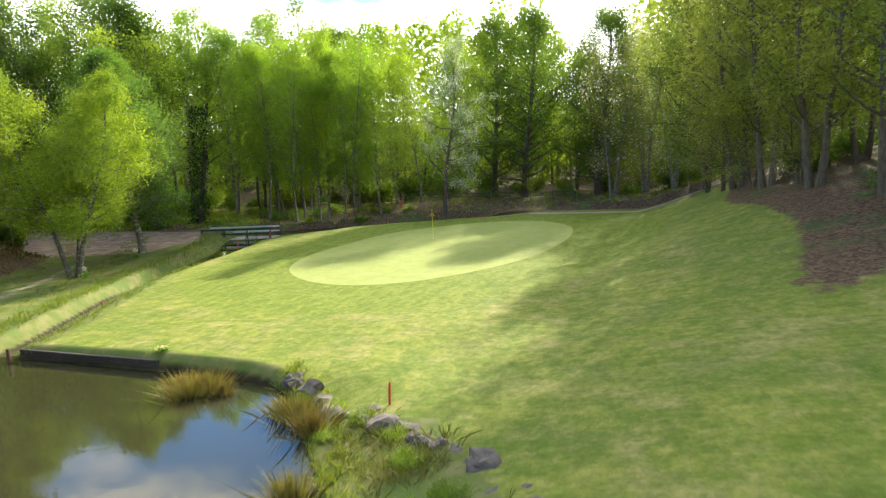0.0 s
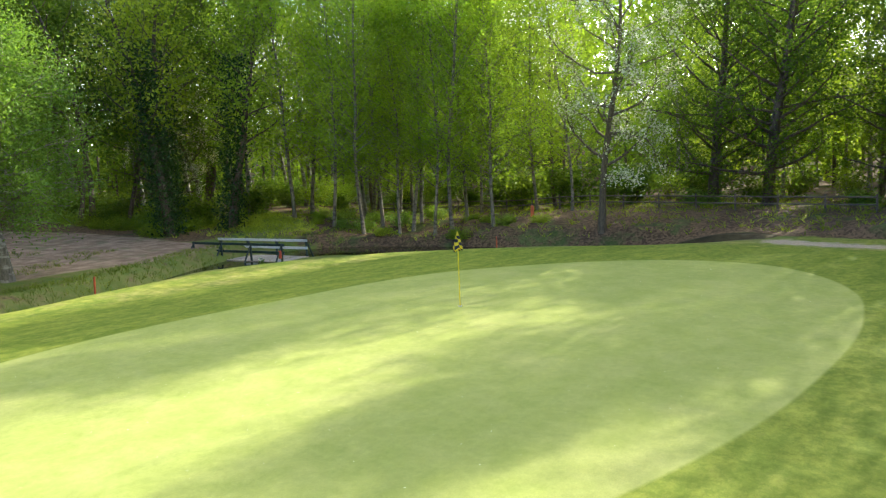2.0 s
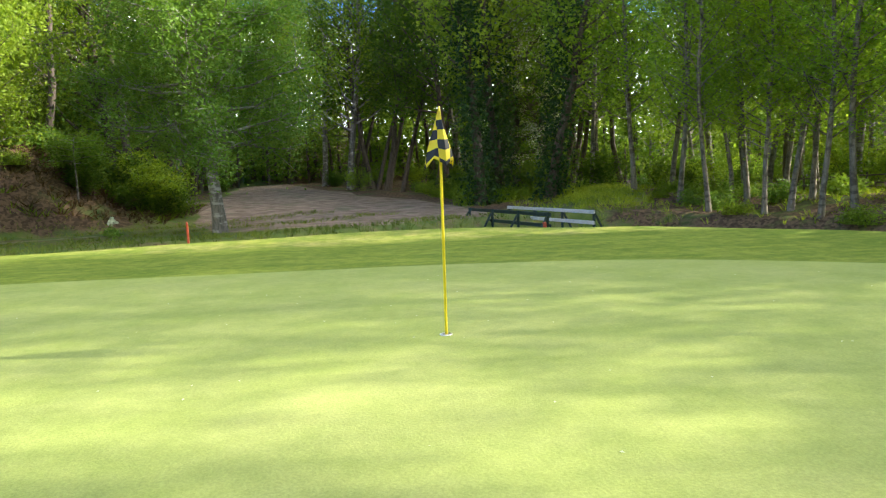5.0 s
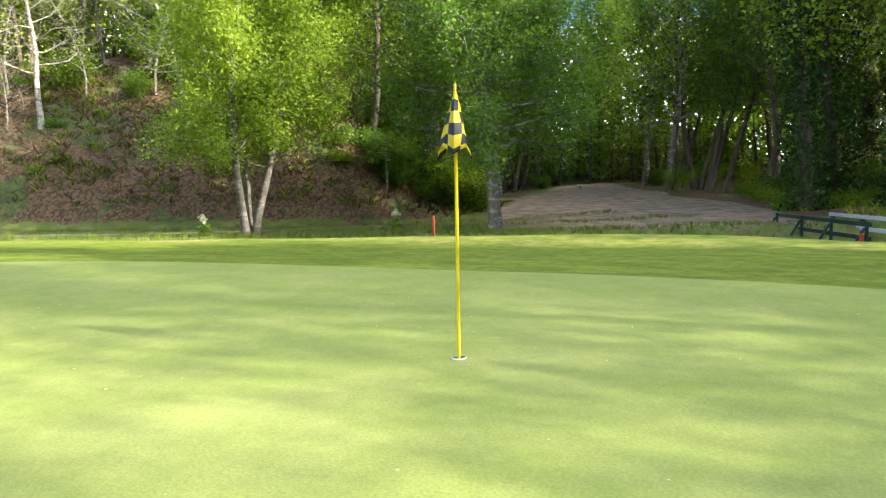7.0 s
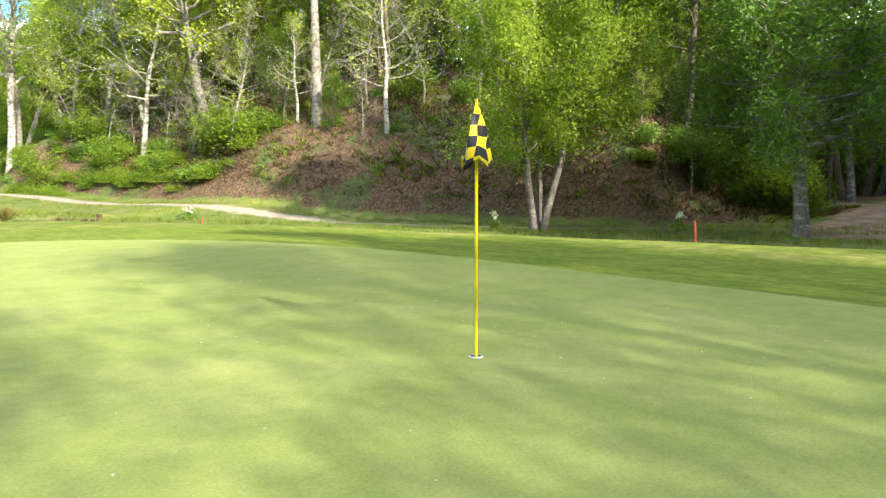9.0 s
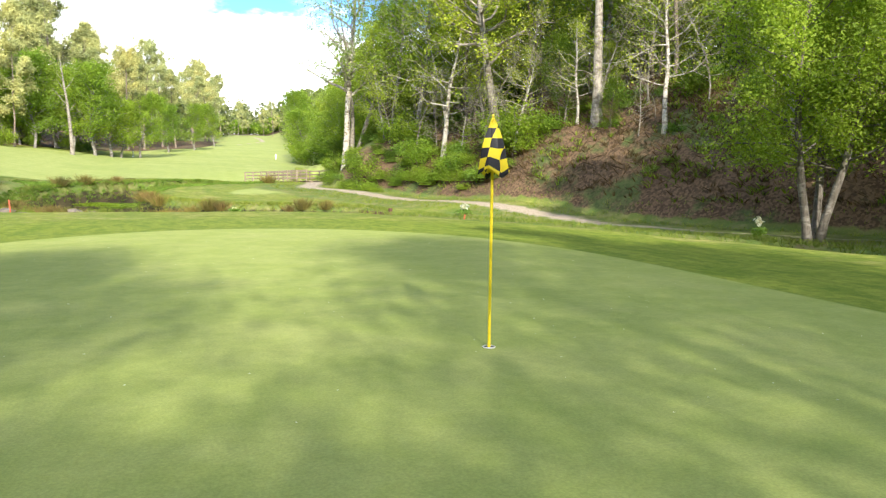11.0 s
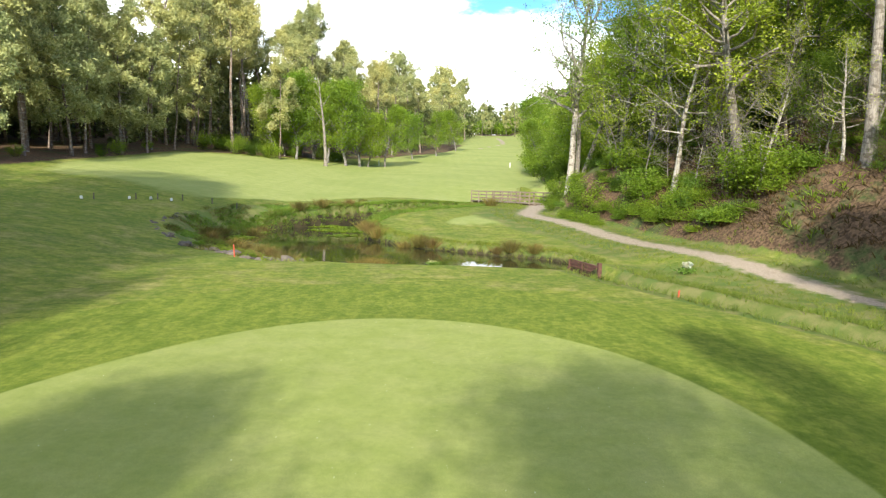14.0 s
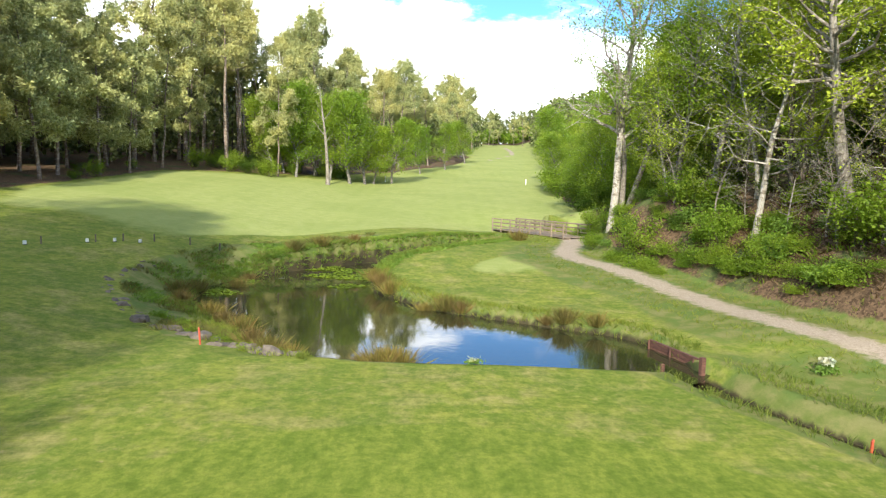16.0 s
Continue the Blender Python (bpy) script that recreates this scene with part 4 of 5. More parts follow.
# light green trees and a bare pale one at the fairway's far left edge
light = tree("field_maple", 61, "light green round-crowned tree at the fairway's edge", BARK_GREY, LEAF_BRIGHT, 11.5, 0.22, 0.18, 4.8, 40, "dome", 9000, 0.27, "fairway edge trees", rise=0.4, twigs=5, spread_by=0.42, sides=5, wander=0.1)
for x, y, s in [(-28.5, 115, 0.95), (-22.2, 117, 1.2), (-14.6, 118, 1.05), (-10.8, 124, 0.9), (-26.5, 114, 0.8), (-24, 111, 0.95), (-19.5, 114, 1.1), (-16.5, 114.5, 1.15), (-13.5, 121, 0.8), (-7, 150, 0.8), (-2, 165, 0.85), (3, 190, 0.9)]:
    plant(light, x, y, scale=s)
plant(tree("dead_tree", 62, "bare pale forked tree at the fairway's edge", BARK_PALE, LEAF_PALE, 14, 0.3, 0.42, 3.2, 12, "column", 0, 0.2, "", rise=0.9, twigs=4, wander=0.02), -18.6, 107, 40)

# right bank
scatter([mixed, airy], jittered(13, 34, 30, 72, 6.5, lambda x, y: 6.5 < float(line_distance(TRACK, np.array([x]), np.array([y]))[0]) < 20), 0.7, 1.0)
plant(tree("oak_tree", 71, "tall pale forked tree with bare twigs and thin leaves", BARK_WHITE, LEAF_ALDER, 19.5, 0.33, 0.34, 6.8, 30, "dome", 9000, 0.17, "bank trees", rise=0.6, twigs=12, spread_by=0.22, wander=0.045,
           crook=0.3, stout=0.85, lean=(0.03, 0.0)), 10.6, 58.3, 0)
plant(tree("oak_tree", 70, "rough-barked tree forking low, with many dead twigs", BARK_PALE, LEAF_ALDER, 15.5, 0.24, 0.3, 5.4, 26, "dome", 3600, 0.17, "bank trees", rise=0.6, twigs=14, spread_by=0.25, wander=0.07, crook=0.3, stout=0.7,
           stems=2, fan=0.2, lean=(0.12, 0.0)), 11.5, 58.8, 0)
plant(tree("oak_tree", 72, "leaning oak with bright young leaves and dead side branches", BARK_PALE, LEAF_YOUNG, 15.5, 0.36, 0.36, 6.2, 44, "dome", 15000, 0.21, "bank trees", rise=0.3, twigs=8, spread_by=0.24, lean=(-0.2, -0.06), wander=0.07, crook=0.28,
           stout=0.7, flat=0.55), 18.6, 41.3, 0)
snag = tree("snag", 73, "thin pale half-dead tree with spreading bare branches", BARK_WHITE, LEAF_YOUNG, 12.5, 0.21, 0.3, 4.6, 24, "dome", 1500, 0.18, "bank trees", rise=0.05, twigs=12, spread_by=0.3, wander=0.05, crook=0.3)
for x, y, s, t in [(15.4, 44.9, 1.0, 10), (22.2, 27.2, 0.75, 140), (17.9, 37.5, 0.55, 60), (24.5, 20.5, 0.7, 200), (20.3, 33.5, 0.5, 310), (17.0, 48.6, 0.8, 250)]:
    plant(snag, x, y, t, s)
plant(tree("ash_tree", 74, "tall straight pale-barked tree on the bank", BARK_PALE, LEAF_YOUNG, 18, 0.34, 0.42, 5, 26, "dome", 6000, 0.2, "bank trees", rise=0.5, twigs=7, spread_by=0.3, wander=0.02), 20.9, 32.2, 30)
for x, y, s in [(23.5, 45.5, 0.62), (26.5, 42, 0.66), (27.5, 35.5, 0.6), (29.5, 30, 0.62), (22, 49.5, 0.66), (31, 38, 0.7)]:
    plant(airy, x, y, scale=s)
mossy = tree("oak_tree", 75, "old crooked oak with an orange mossy limb", BARK_MOSS, LEAF_DARK, 15, 0.45, 0.3, 6, 22, "dome", 3000, 0.26, "bank trees", rise=0.4, twigs=6, spread_by=0.5, lean=(0.2, -0.1), wander=0.16)
plant(mossy, 31, 16.5, 200)
plant(mossy, 33, 21, 40, 0.9)
bank_wood = tree("bank_tree", 76, "small leafy tree on the wooded bank", BARK_GREY, LEAF_YOUNG, 11, 0.12, 0.1, 3.8, 36, "slim", 9500, 0.17, "bank trees", rise=0.4, twigs=5, spread_by=0.3, sides=5, flat=0.55)
sapling = tree("dead_sapling", 78, "thin bare dead sapling with fine grey twigs", BARK_PALE, LEAF_PALE, 7.5, 0.07, 0.2, 2.4, 34, "dome", 260, 0.12, "bank trees", rise=0.1, twigs=9, spread_by=0.3, wander=0.07, crook=0.25, sides=5)
for x, y, s in [(17.2, 41, 1), (18.6, 44.5, 0.9), (19.4, 38.8, 1.15), (20.5, 36.2, 0.8), (21.8, 33.2, 1.0), (23.4, 30.5, 1.1), (24.9, 27, 0.9), (14.6, 48.8, 1.0), (26.5, 24, 1.1), (16.2, 43.2, 0.8), (17.0, 39.6, 0.7), (13.3, 52.5, 0.9), (20.0, 34.6, 0.75), (18.2, 38.0, 0.6), (15.6, 46.8, 0.7)]:
    plant(sapling, x, y, scale=s)
scatter([bank_dark, bank_wood], jittered(14, 36, 18, 66, 5.0, lambda x, y: (10.5 if y > 42 else 15) < line_distance(TRACK, np.array([x]), np.array([y]))[0] < 26 or (y > 50 and line_distance(TRACK, np.array([x]), np.array([y]))[0] > 5.5)), 0.7, 1.05)
scatter([dark_tree], jittered(26, 60, 22, 74, 6.5, lambda x, y: line_distance(TRACK, np.array([x]), np.array([y]))[0] > 21), 0.6, 0.8)
scatter([bank_wood, bank_wood, light], jittered(11, 34, 66, 128, 5.0, lambda x, y: 12.2 + 0.06 * (y - 60) < x < 27 + 0.05 * (y - 60)), 0.5, 1.2)
scatter([light, bank_wood, back_tree], jittered(14, 52, 128, 330, 9.0, lambda x, y: 16.5 + 0.06 * (y - 128) + 10 * float(smooth(210, 270, y)) < x < 34 + 0.06 * (y - 128) + 10 * float(smooth(210, 270, y))), 0.6, 0.85)

# a young tree whose leaves lie in flat tiers, at the foot of the bank
tier_rng = np.random.default_rng(85)
umbel = thing("young_tree", (27.2, 11.25, height(27.2, 11.25)), 0, "slim young tree with flat tiers of fresh green leaves", "tree", "bank trees")
limbs, tier = [(np.array([(0, 0, -0.3), (0.02, 0.02, 1.0), (0.0, 0.05, 2.1), (0.05, 0.0, 2.9)]), (0.05, 0.042, 0.03, 0.012))], []
for k in range(13):
    az, z = k * 2.4, 1.75 + 0.09 * k
    limb = curved(tier_rng, (0, 0, z), (math.cos(az), math.sin(az), 0.16), 1.55 - 0.05 * k, 5, -0.03, 0.08)
    limbs.append((limb, np.linspace(0.018, 0.005, 5)))
    tier.append(limb[1:])
hang("trunk", mesh_from("trunk", *tubes(limbs, 6), BARK_GREY), umbel)
hang("crown", mesh_from("crown", *leaf_cloud(tier_rng, leaves_on(tier_rng, tier, 1700, 0.14) * np.array([1, 1, 0.96]), 0.13, 0.85, 1.6), LEAF_ALDER, False), umbel)

hill_oak = tree("hill_tree", 87, "tall grey-green tree with a full crown on the hillside", BARK_DUN, LEAF_GREY, 21, 0.2, 0.12, 6.2, 60, "slim", 22000, 0.2, "hillside trees", rise=0.35, twigs=5, spread_by=0.42, sides=6, stems=2, fan=0.1, flat=0.3)
for x, y, s in [(-20.5, -9, 1.05), (-22, -2.5, 1.1), (-23.8, 4.5, 1.15), (-25.8, 11, 1.1), (-21, -16, 1.0), (-29, 17, 1.05)]:
    plant(hill_oak, x, y, scale=s)
hill_tree = tree("hill_tree", 86, "low spreading tree with pale grey-green opening leaves", BARK_DUN, LEAF_PALE, 11, 0.11, 0.1, 4.0, 40, "slim", 9000, 0.15, "hillside trees", rise=0.4, twigs=5, spread_by=0.34, sides=5, stems=2, fan=0.15)
for x, y, s in [(-18.6, -15, 0.9), (-19.6, -11, 0.9), (-21.4, -5.5, 0.8), (-23.4, 1, 0.7)]:
    plant(hill_tree, x, y, scale=s)

# tree wrapped in ivy, and one leaning across it
rngi = np.random.default_rng(81)
ivy = tree("ivy_tree", 81, "dark trunk wrapped in ivy at the clearing's edge", BARK_BROWN, LEAF_WOOD, 19, 0.34, 0.35, 4.5, 30, "column", 3800, 0.28, WOODS, rise=0.5, twigs=5, spread_by=0.5, lean=(0.1, 0.03))
pts = []
for k in np.linspace(0, 0.72, 240):
    c = np.array([0.1, 0.03, 1.0]) * k * 18
    for _ in range(16):
        a = rngi.uniform(0, 6.283)
        pts.append(c + np.array([math.cos(a), math.sin(a), 0]) * (0.4 + abs(rngi.normal()) * 0.45) + rngi.normal(size=3) * 0.1)
hang("ivy", mesh_from("ivy", *leaf_cloud(rngi, np.array(pts), 0.2, 0.3, 1.2), LEAF_IVY, False), ivy, "dark glossy ivy")
plant(ivy, 32.2, -8.3, 0)
plant(ivy, 35.5, -10.5, 130, 0.95)
plant(ivy, 29.8, -11.5, 250, 0.9)


# ---- shrubs, brambles, bracken, grass, rushes ----
def bush(name, seed, label, leaf, wide, tall, count, size, group, category="shrub"):
    rng = np.random.default_rng(seed)
    stems, tips = [], []
    for i in range(14):
        az = rng.uniform(0, 6.283)
        p = curved(rng, (rng.normal() * wide * 0.15, rng.normal() * wide * 0.15, -0.1), (math.cos(az) * wide / tall, math.sin(az) * wide / tall, 0.9), tall * rng.uniform(0.7, 1.1), 5, -0.03, 0.15)
        stems.append((p, np.linspace(0.02, 0.006, 5)))
        tips += [p, p[2:]]
    ob = thing(name, (0, 0, -500), 0, label, category, group)
    hang("stem_tangle", mesh_from("stem_tangle", *tubes(stems, 3), BARK_BROWN), ob)["kind"] = "stuff"
    c = leaves_on(rng, tips, count, wide * 0.2)
    c[:, 2] = np.maximum(c[:, 2], 0.03)
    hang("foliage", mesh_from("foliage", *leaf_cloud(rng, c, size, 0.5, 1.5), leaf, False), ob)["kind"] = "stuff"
    return ob


bramble = bush("bramble_bush", 91, "low dense bramble with fresh green leaves", LEAF_WOOD, 1.5, 1.2, 2600, 0.12, "undergrowth")
bramble2 = bush("bramble_bush", 92, "low dark green undergrowth bush", LEAF_ALDER, 1.2, 1.3, 900, 0.2, "undergrowth")
hazel = bush("hazel_shrub", 93, "tall leafy hazel shrub", LEAF_WOOD, 1.6, 3.4, 1900, 0.2, "undergrowth")
shade = bush("shade_shrub", 94, "dark leafy shrub under the trees", LEAF_DARK, 1.8, 2.6, 1700, 0.22, "undergrowth")


def of_track(x, y):
    return float(line_distance(TRACK, np.array([x]), np.array([y]))[0])


# bank: bramble patch at its foot, bracken above, hazels along the wooded part
scatter([bramble, bramble2, bramble, hazel], jittered(12.5, 20, 33, 54, 1.7, lambda x, y: 2.9 < of_track(x, y) < 6.6 and (36 < y < 50 or rng.uniform() < 0.3)), 0.4, 1.0)
scatter([hazel, bramble, shade, bramble2], jittered(11, 34, 30, 68, 3.0, lambda x, y: 5.2 < of_track(x, y) < 15 and y > 33 - 0.3 * (x - 18) and rng.uniform() < (0.8 if y > 44 else 0.4)), 0.45, 0.95)
scatter([bramble2, shade, hazel], jittered(22, 40, 12, 34, 2.8, lambda x, y: 6.5 < of_track(x, y) < 20 and rng.uniform() < 0.25 + 0.05 * of_track(x, y)), 0.4, 0.85)
scatter([hazel, bramble2, shade], jittered(27, 48, 6, 18, 2.6, lambda x, y: of_track(x, y) > 4 and plan(np.array([x]), np.array([y]))["clearing"][0] < 0.1 and y < 17), 0.5, 0.9)
for x, y, s in [(12.2, 52.6, 0.55), (12.9, 50.3, 0.7), (13.8, 52.4, 0.8), (12.0, 55.5, 0.7), (13.2, 57.2, 0.9), (14.9, 50.2, 0.7), (15.6, 48.2, 0.6), (15.2, 54.8, 0.9), (16.6, 51.6, 0.8), (17.4, 48.4, 0.7), (18.4, 46.0, 0.6), (11.2, 60.4, 0.8), (12.6, 61.8, 0.9)]:
    plant(shade, x, y, scale=0.6 * s)
for x, y, s in [(12.4, 47.2, 0.6), (13.4, 45.6, 0.75), (13.9, 43.8, 0.8), (14.5, 42.2, 0.85), (14.9, 40.6, 0.8), (15.4, 43.4, 0.8), (16.2, 41.2, 0.8), (15.6, 38.8, 0.7), (16.4, 37.0, 0.6), (11.4, 50.4, 0.45), (17.5, 39.3, 0.6), (16.8, 44.8, 0.7)]:
    plant(bramble, x, y, scale=s)
for x, y, s in [(-8.9, 31.0, 0.3), (-10.0, 31.6, 0.34), (-11.4, 32.6, 0.3), (-12.2, 33.8, 0.34), (-9.6, 32.6, 0.26), (-7.6, 30.3, 0.24), (-13.6, 35.0, 0.3)]:
    plant(bramble, x, y, scale=s)
scatter([bramble, bramble, bramble2], jittered(33, 50, -12, -7.4, 1.9, lambda x, y: y < -7.8 + 0.2 * max(0, x - 38)), 0.55, 0.95)
scatter([bramble, bramble2, bramble, bramble, hazel], jittered(8, 15, 47, 66, 1.5, lambda x, y: 1.6 < of_track(x, y) < 6.5), 0.4, 0.85)
scatter([bramble2, bramble, sapling, bramble, bramble2, bramble], jittered(15, 34, 12, 42, 2.1, lambda x, y: 3.4 < of_track(x, y) < 11 and waves(x, y, 1.7, 4) > -0.15), 0.25, 0.65)
scatter([bank_dark, bank_wood], jittered(17, 36, 14, 44, 3.6, lambda x, y: 5.5 < of_track(x, y) < 13 and rng.uniform() < 0.4), 0.25, 0.5)
for x, y, s in [(29.4, 9.6, 0.6), (30.8, 8.4, 0.7), (32.2, 8.9, 0.75), (33.6, 8.2, 0.6), (28.4, 11.2, 0.55), (35.2, 9.2, 0.7), (31.2, 10.6, 0.9)]:
    plant(shade, x, y, scale=s)
# along the far fairway
scatter([hazel, shade, hazel], jittered(10.4, 15.5, 62, 130, 3.0, lambda x, y: x > 11.2 + 0.06 * (y - 60)), 0.8, 1.3)
# south woodland
scatter([bramble2, shade, hazel, shade], jittered(-22, 60, -38, -26, 4.0, lambda x, y: rng.uniform() < 0.9), 0.6, 1.35)
scatter([bramble2, bramble], jittered(10, 30, -20, -15, 2.0, lambda x, y: float(line_distance(DITCH, np.array([x]), np.array([y]))[0]) > 1.6 and rng.uniform() < 0.55), 0.4, 0.8)
scatter([bramble, bramble2, shade], jittered(30, 62, -16, -6.5, 2.6, lambda x, y: y < -8.6 and x - y * 0.5 > 40 and rng.uniform() < 0.9), 0.6, 1.0)
scatter([bramble2, shade], jittered(-34, -22, -14, 12, 3.4, lambda x, y: x < -24.5), 0.6, 1.0)
scatter([shade, hazel, shade], jittered(46, 66, -24, 14, 4.6, lambda x, y: plan(np.array([x]), np.array([y]))["clearing"][0] < 0.1 and rng.uniform() < 0.5), 0.4, 0.8)
scatter([shade, hazel], jittered(-44, -36, 58, 100, 4.2, lambda x, y: x < -38 and rng.uniform() < 0.35), 0.3, 0.6)
scatter([shade, hazel], jittered(-36, -12, 104, 124, 3.6, lambda x, y: -0.9 * 0 + x < -22 + 0.5 * (y - 112)), 0.5, 0.9)


def tufts(name, label, spots, mat, tall, blades, wide, width=0.012, kind="stuff", category="grass"):
    """Grass or rush blades in tufts, joined into one sheet of stuff."""
    rng = np.random.default_rng(len(name) * 13 + blades)
    spots = np.asarray(spots, float)
    base = np.repeat(spots, blades, axis=0)
    c = len(base)
    z = plan(base[:, 0], base[:, 1])["z"] if base.shape[1] == 2 else base[:, 2]
    az, out = rng.uniform(0, 2 * math.pi, c), np.abs(rng.normal(size=c)) * wide
    h = tall * rng.uniform(0.55, 1.15, c)
    foot = np.stack([base[:, 0] + np.cos(az) * out * 0.4, base[:, 1] + np.sin(az) * out * 0.4, z - 0.03], 1)
    tip = foot + np.stack([np.cos(az) * out * 1.3, np.sin(az) * out * 1.3, h], 1)
    mid = foot * 0.45 + tip * 0.55 + np.array([0, 0, 0.12]) * h[:, None]
    a2 = rng.uniform(0, math.pi, c)
    s = np.stack([np.cos(a2), np.sin(a2), np.zeros(c)], 1) * width
    v = np.stack([foot - s, foot + s, mid + s * 0.8, tip, mid - s * 0.8], 1).reshape(-1, 3)
    f = np.arange(c)[:, None] * 5
    ob = hang(name, mesh_from(name, v, np.hstack([f, f + 1, f + 2, f + 3, f + 4]), mat, False))
    return tagged(ob, label, category, "", kind)


def ring_spots(line, count, lo, hi, seed, closed=False, keep=None):
    rng = np.random.default_rng(seed)
    pts = np.vstack([line, line[:1]]) if closed else line
    out = []
    lengths = np.hypot(*np.diff(pts, axis=0).T)
    while len(out) < count:
        i = rng.choice(len(lengths), p=lengths / lengths.sum())
        d = pts[i + 1] - pts[i]
        nrm = np.array([d[1], -d[0]]) / lengths[i]
        p = pts[i] + d * rng.uniform() + nrm * rng.uniform(lo, hi)
        if keep is None or keep(*p):
            out.append(p)
    return out


tufts("stream_grass", "rough yellowish grass on the stream banks", [p for p in ring_spots(DITCH, 4200, -3.4, 1.9, 1, keep=lambda x, y: y > -14) if abs(line_distance(DITCH, p[0], p[1])) > 1.15], GRASS, 0.26, 5, 0.12, 0.008)
tufts("bank_grass", "dry grass tufts beside the gravel track", ring_spots(TRACK, 1300, -3.6, -1.2, 2) + ring_spots(TRACK, 1300, 1.2, 3.2, 12), GRASS, 0.2, 5, 0.12, 0.008)
tufts("pond_grass", "green and straw-coloured grass on the pond's rim", ring_spots(POND, 3200, 0.1, 1.3, 3, True, keep=lambda x, y: y > 31.5 or x < -6), GRASS, 0.24, 6, 0.14, 0.010)
tufts("rim_plants", "rank green and brown growth on the pond's stony bank", ring_spots(POND, 900, 0.1, 3.6, 14, True, keep=lambda x, y: x < -7.5 and y > 31 and waves(x, y, 0.9, 3) > 0.1), RUSH, 0.26, 7, 0.2, 0.012)
tufts("shore_plants", "rank green growth on the pond's far bank", ring_spots(POND, 1000, 0.1, 3.2, 15, True, keep=lambda x, y: x < -11 and y > 35 and waves(x, y, 1.1, 5) > -0.1), LEAF_ALDER, 0.18, 7, 0.2, 0.018)
tufts("marsh_plants", "low green marsh plants at the pond's far end", ring_spots(POND, 5200, -3.0, 1.6, 4, True, keep=lambda x, y: y > 48), LEAF_ALDER, 0.2, 6, 0.2, 0.035)

spots_rng = np.random.default_rng(77)
slope = spots_rng.uniform((14, 8), (44, 48), (12000, 2))
off = line_distance(TRACK, slope[:, 0], slope[:, 1])
slope = slope[(off > 3.4) & (off < 14)]
tufts("dead_bracken", "brown dead bracken and leaf litter on the bank", slope, BRACKEN, 0.28, 5, 0.3, 0.03, category="bracken")
tufts("bank_weeds", "scattered green weeds on the wooded bank", slope[1::2][waves(slope[1::2][:, 0], slope[1::2][:, 1], 2.3, 6) > -0.1], LEAF_OAK, 0.3, 6, 0.22, 0.03, category="weeds")
floor = spots_rng.uniform((-20, -36), (44, -15), (5200, 2))
floor = floor[(line_distance(DITCH, floor[:, 0], floor[:, 1]) > 1.8) & (np.abs(line_distance(BACK_TRACK, floor[:, 0], floor[:, 1])) > 1.2)]
tufts("woodland_grass", "rough green grass at the edge of the wood", floor[::2], LEAF_OAK, 0.26, 6, 0.2, 0.014)

# bright blades carry the mound's sun patch in their colour
knoll_rng = np.random.default_rng(41)
knoll = knoll_rng.normal(size=(900, 2)) * np.array([2.6, 1.5]) + np.array([29.3, -13.4])
tufts("knoll_grass", "lush green grass on the mound beyond the footbridge, its sun patch put into the bright colour", knoll[knoll[:, 1] > -16], LEAF_YOUNG, 0.3, 6, 0.18, 0.014)


def rush(name, seed, label, mat, tall, blades, wide):
    """One clump of rushes."""
    rng = np.random.default_rng(seed)
    ob = thing(name, (0, 0, -500), 0, label, "rushes", "pond rushes")
    for k, m in enumerate((mat, RUSH_RED)):
        c = blades if k == 0 else blades // 2
        az, out = rng.uniform(0, 2 * math.pi, c), np.abs(rng.normal(size=c)) * wide
        h = tall * rng.uniform(0.6, 1.15, c)
        foot = np.stack([np.cos(az) * out * 0.5, np.sin(az) * out * 0.5, np.full(c, -0.1)], 1)
        tip = foot + np.stack([np.cos(az) * out * 1.0, np.sin(az) * out * 1.0, h], 1)
        mid = foot * 0.5 + tip * 0.5 + np.array([0, 0, 0.1]) * h[:, None]
        a2 = rng.uniform(0, math.pi, c)
        s = np.stack([np.cos(a2), np.sin(a2), np.zeros(c)], 1) * 0.009
        v = np.stack([foot - s, foot + s, mid + s * 0.8, tip, mid - s * 0.8], 1).reshape(-1, 3)
        f = np.arange(c)[:, None] * 5
        hang("tuft" if k == 0 else "dry_tuft", mesh_from("tuft", v, np.hstack([f, f + 1, f + 2, f + 3, f + 4]), m, False), ob)["kind"] = "stuff"
    return ob


rush_a = rush("rush_clump", 1, "clump of green and straw-brown rushes in the pond", RUSH, 0.85, 420, 0.42)
rush_b = rush("rush_clump", 2, "dry reddish rush clump at the water's edge", RUSH_RED, 0.75, 300, 0.32)


def plant_at(ob, x, y, z, turn, scale):
    first = ob.name not in used
    used.add(ob.name)
    m = pose(x, y, z, 0, 0, turn)
    if first:
        ob.matrix_basis = m @ Matrix.Diagonal((scale, scale, scale, 1))
        return ob
    made = copy_thing(ob, m)
    made.scale = (scale, scale, scale)
    return made


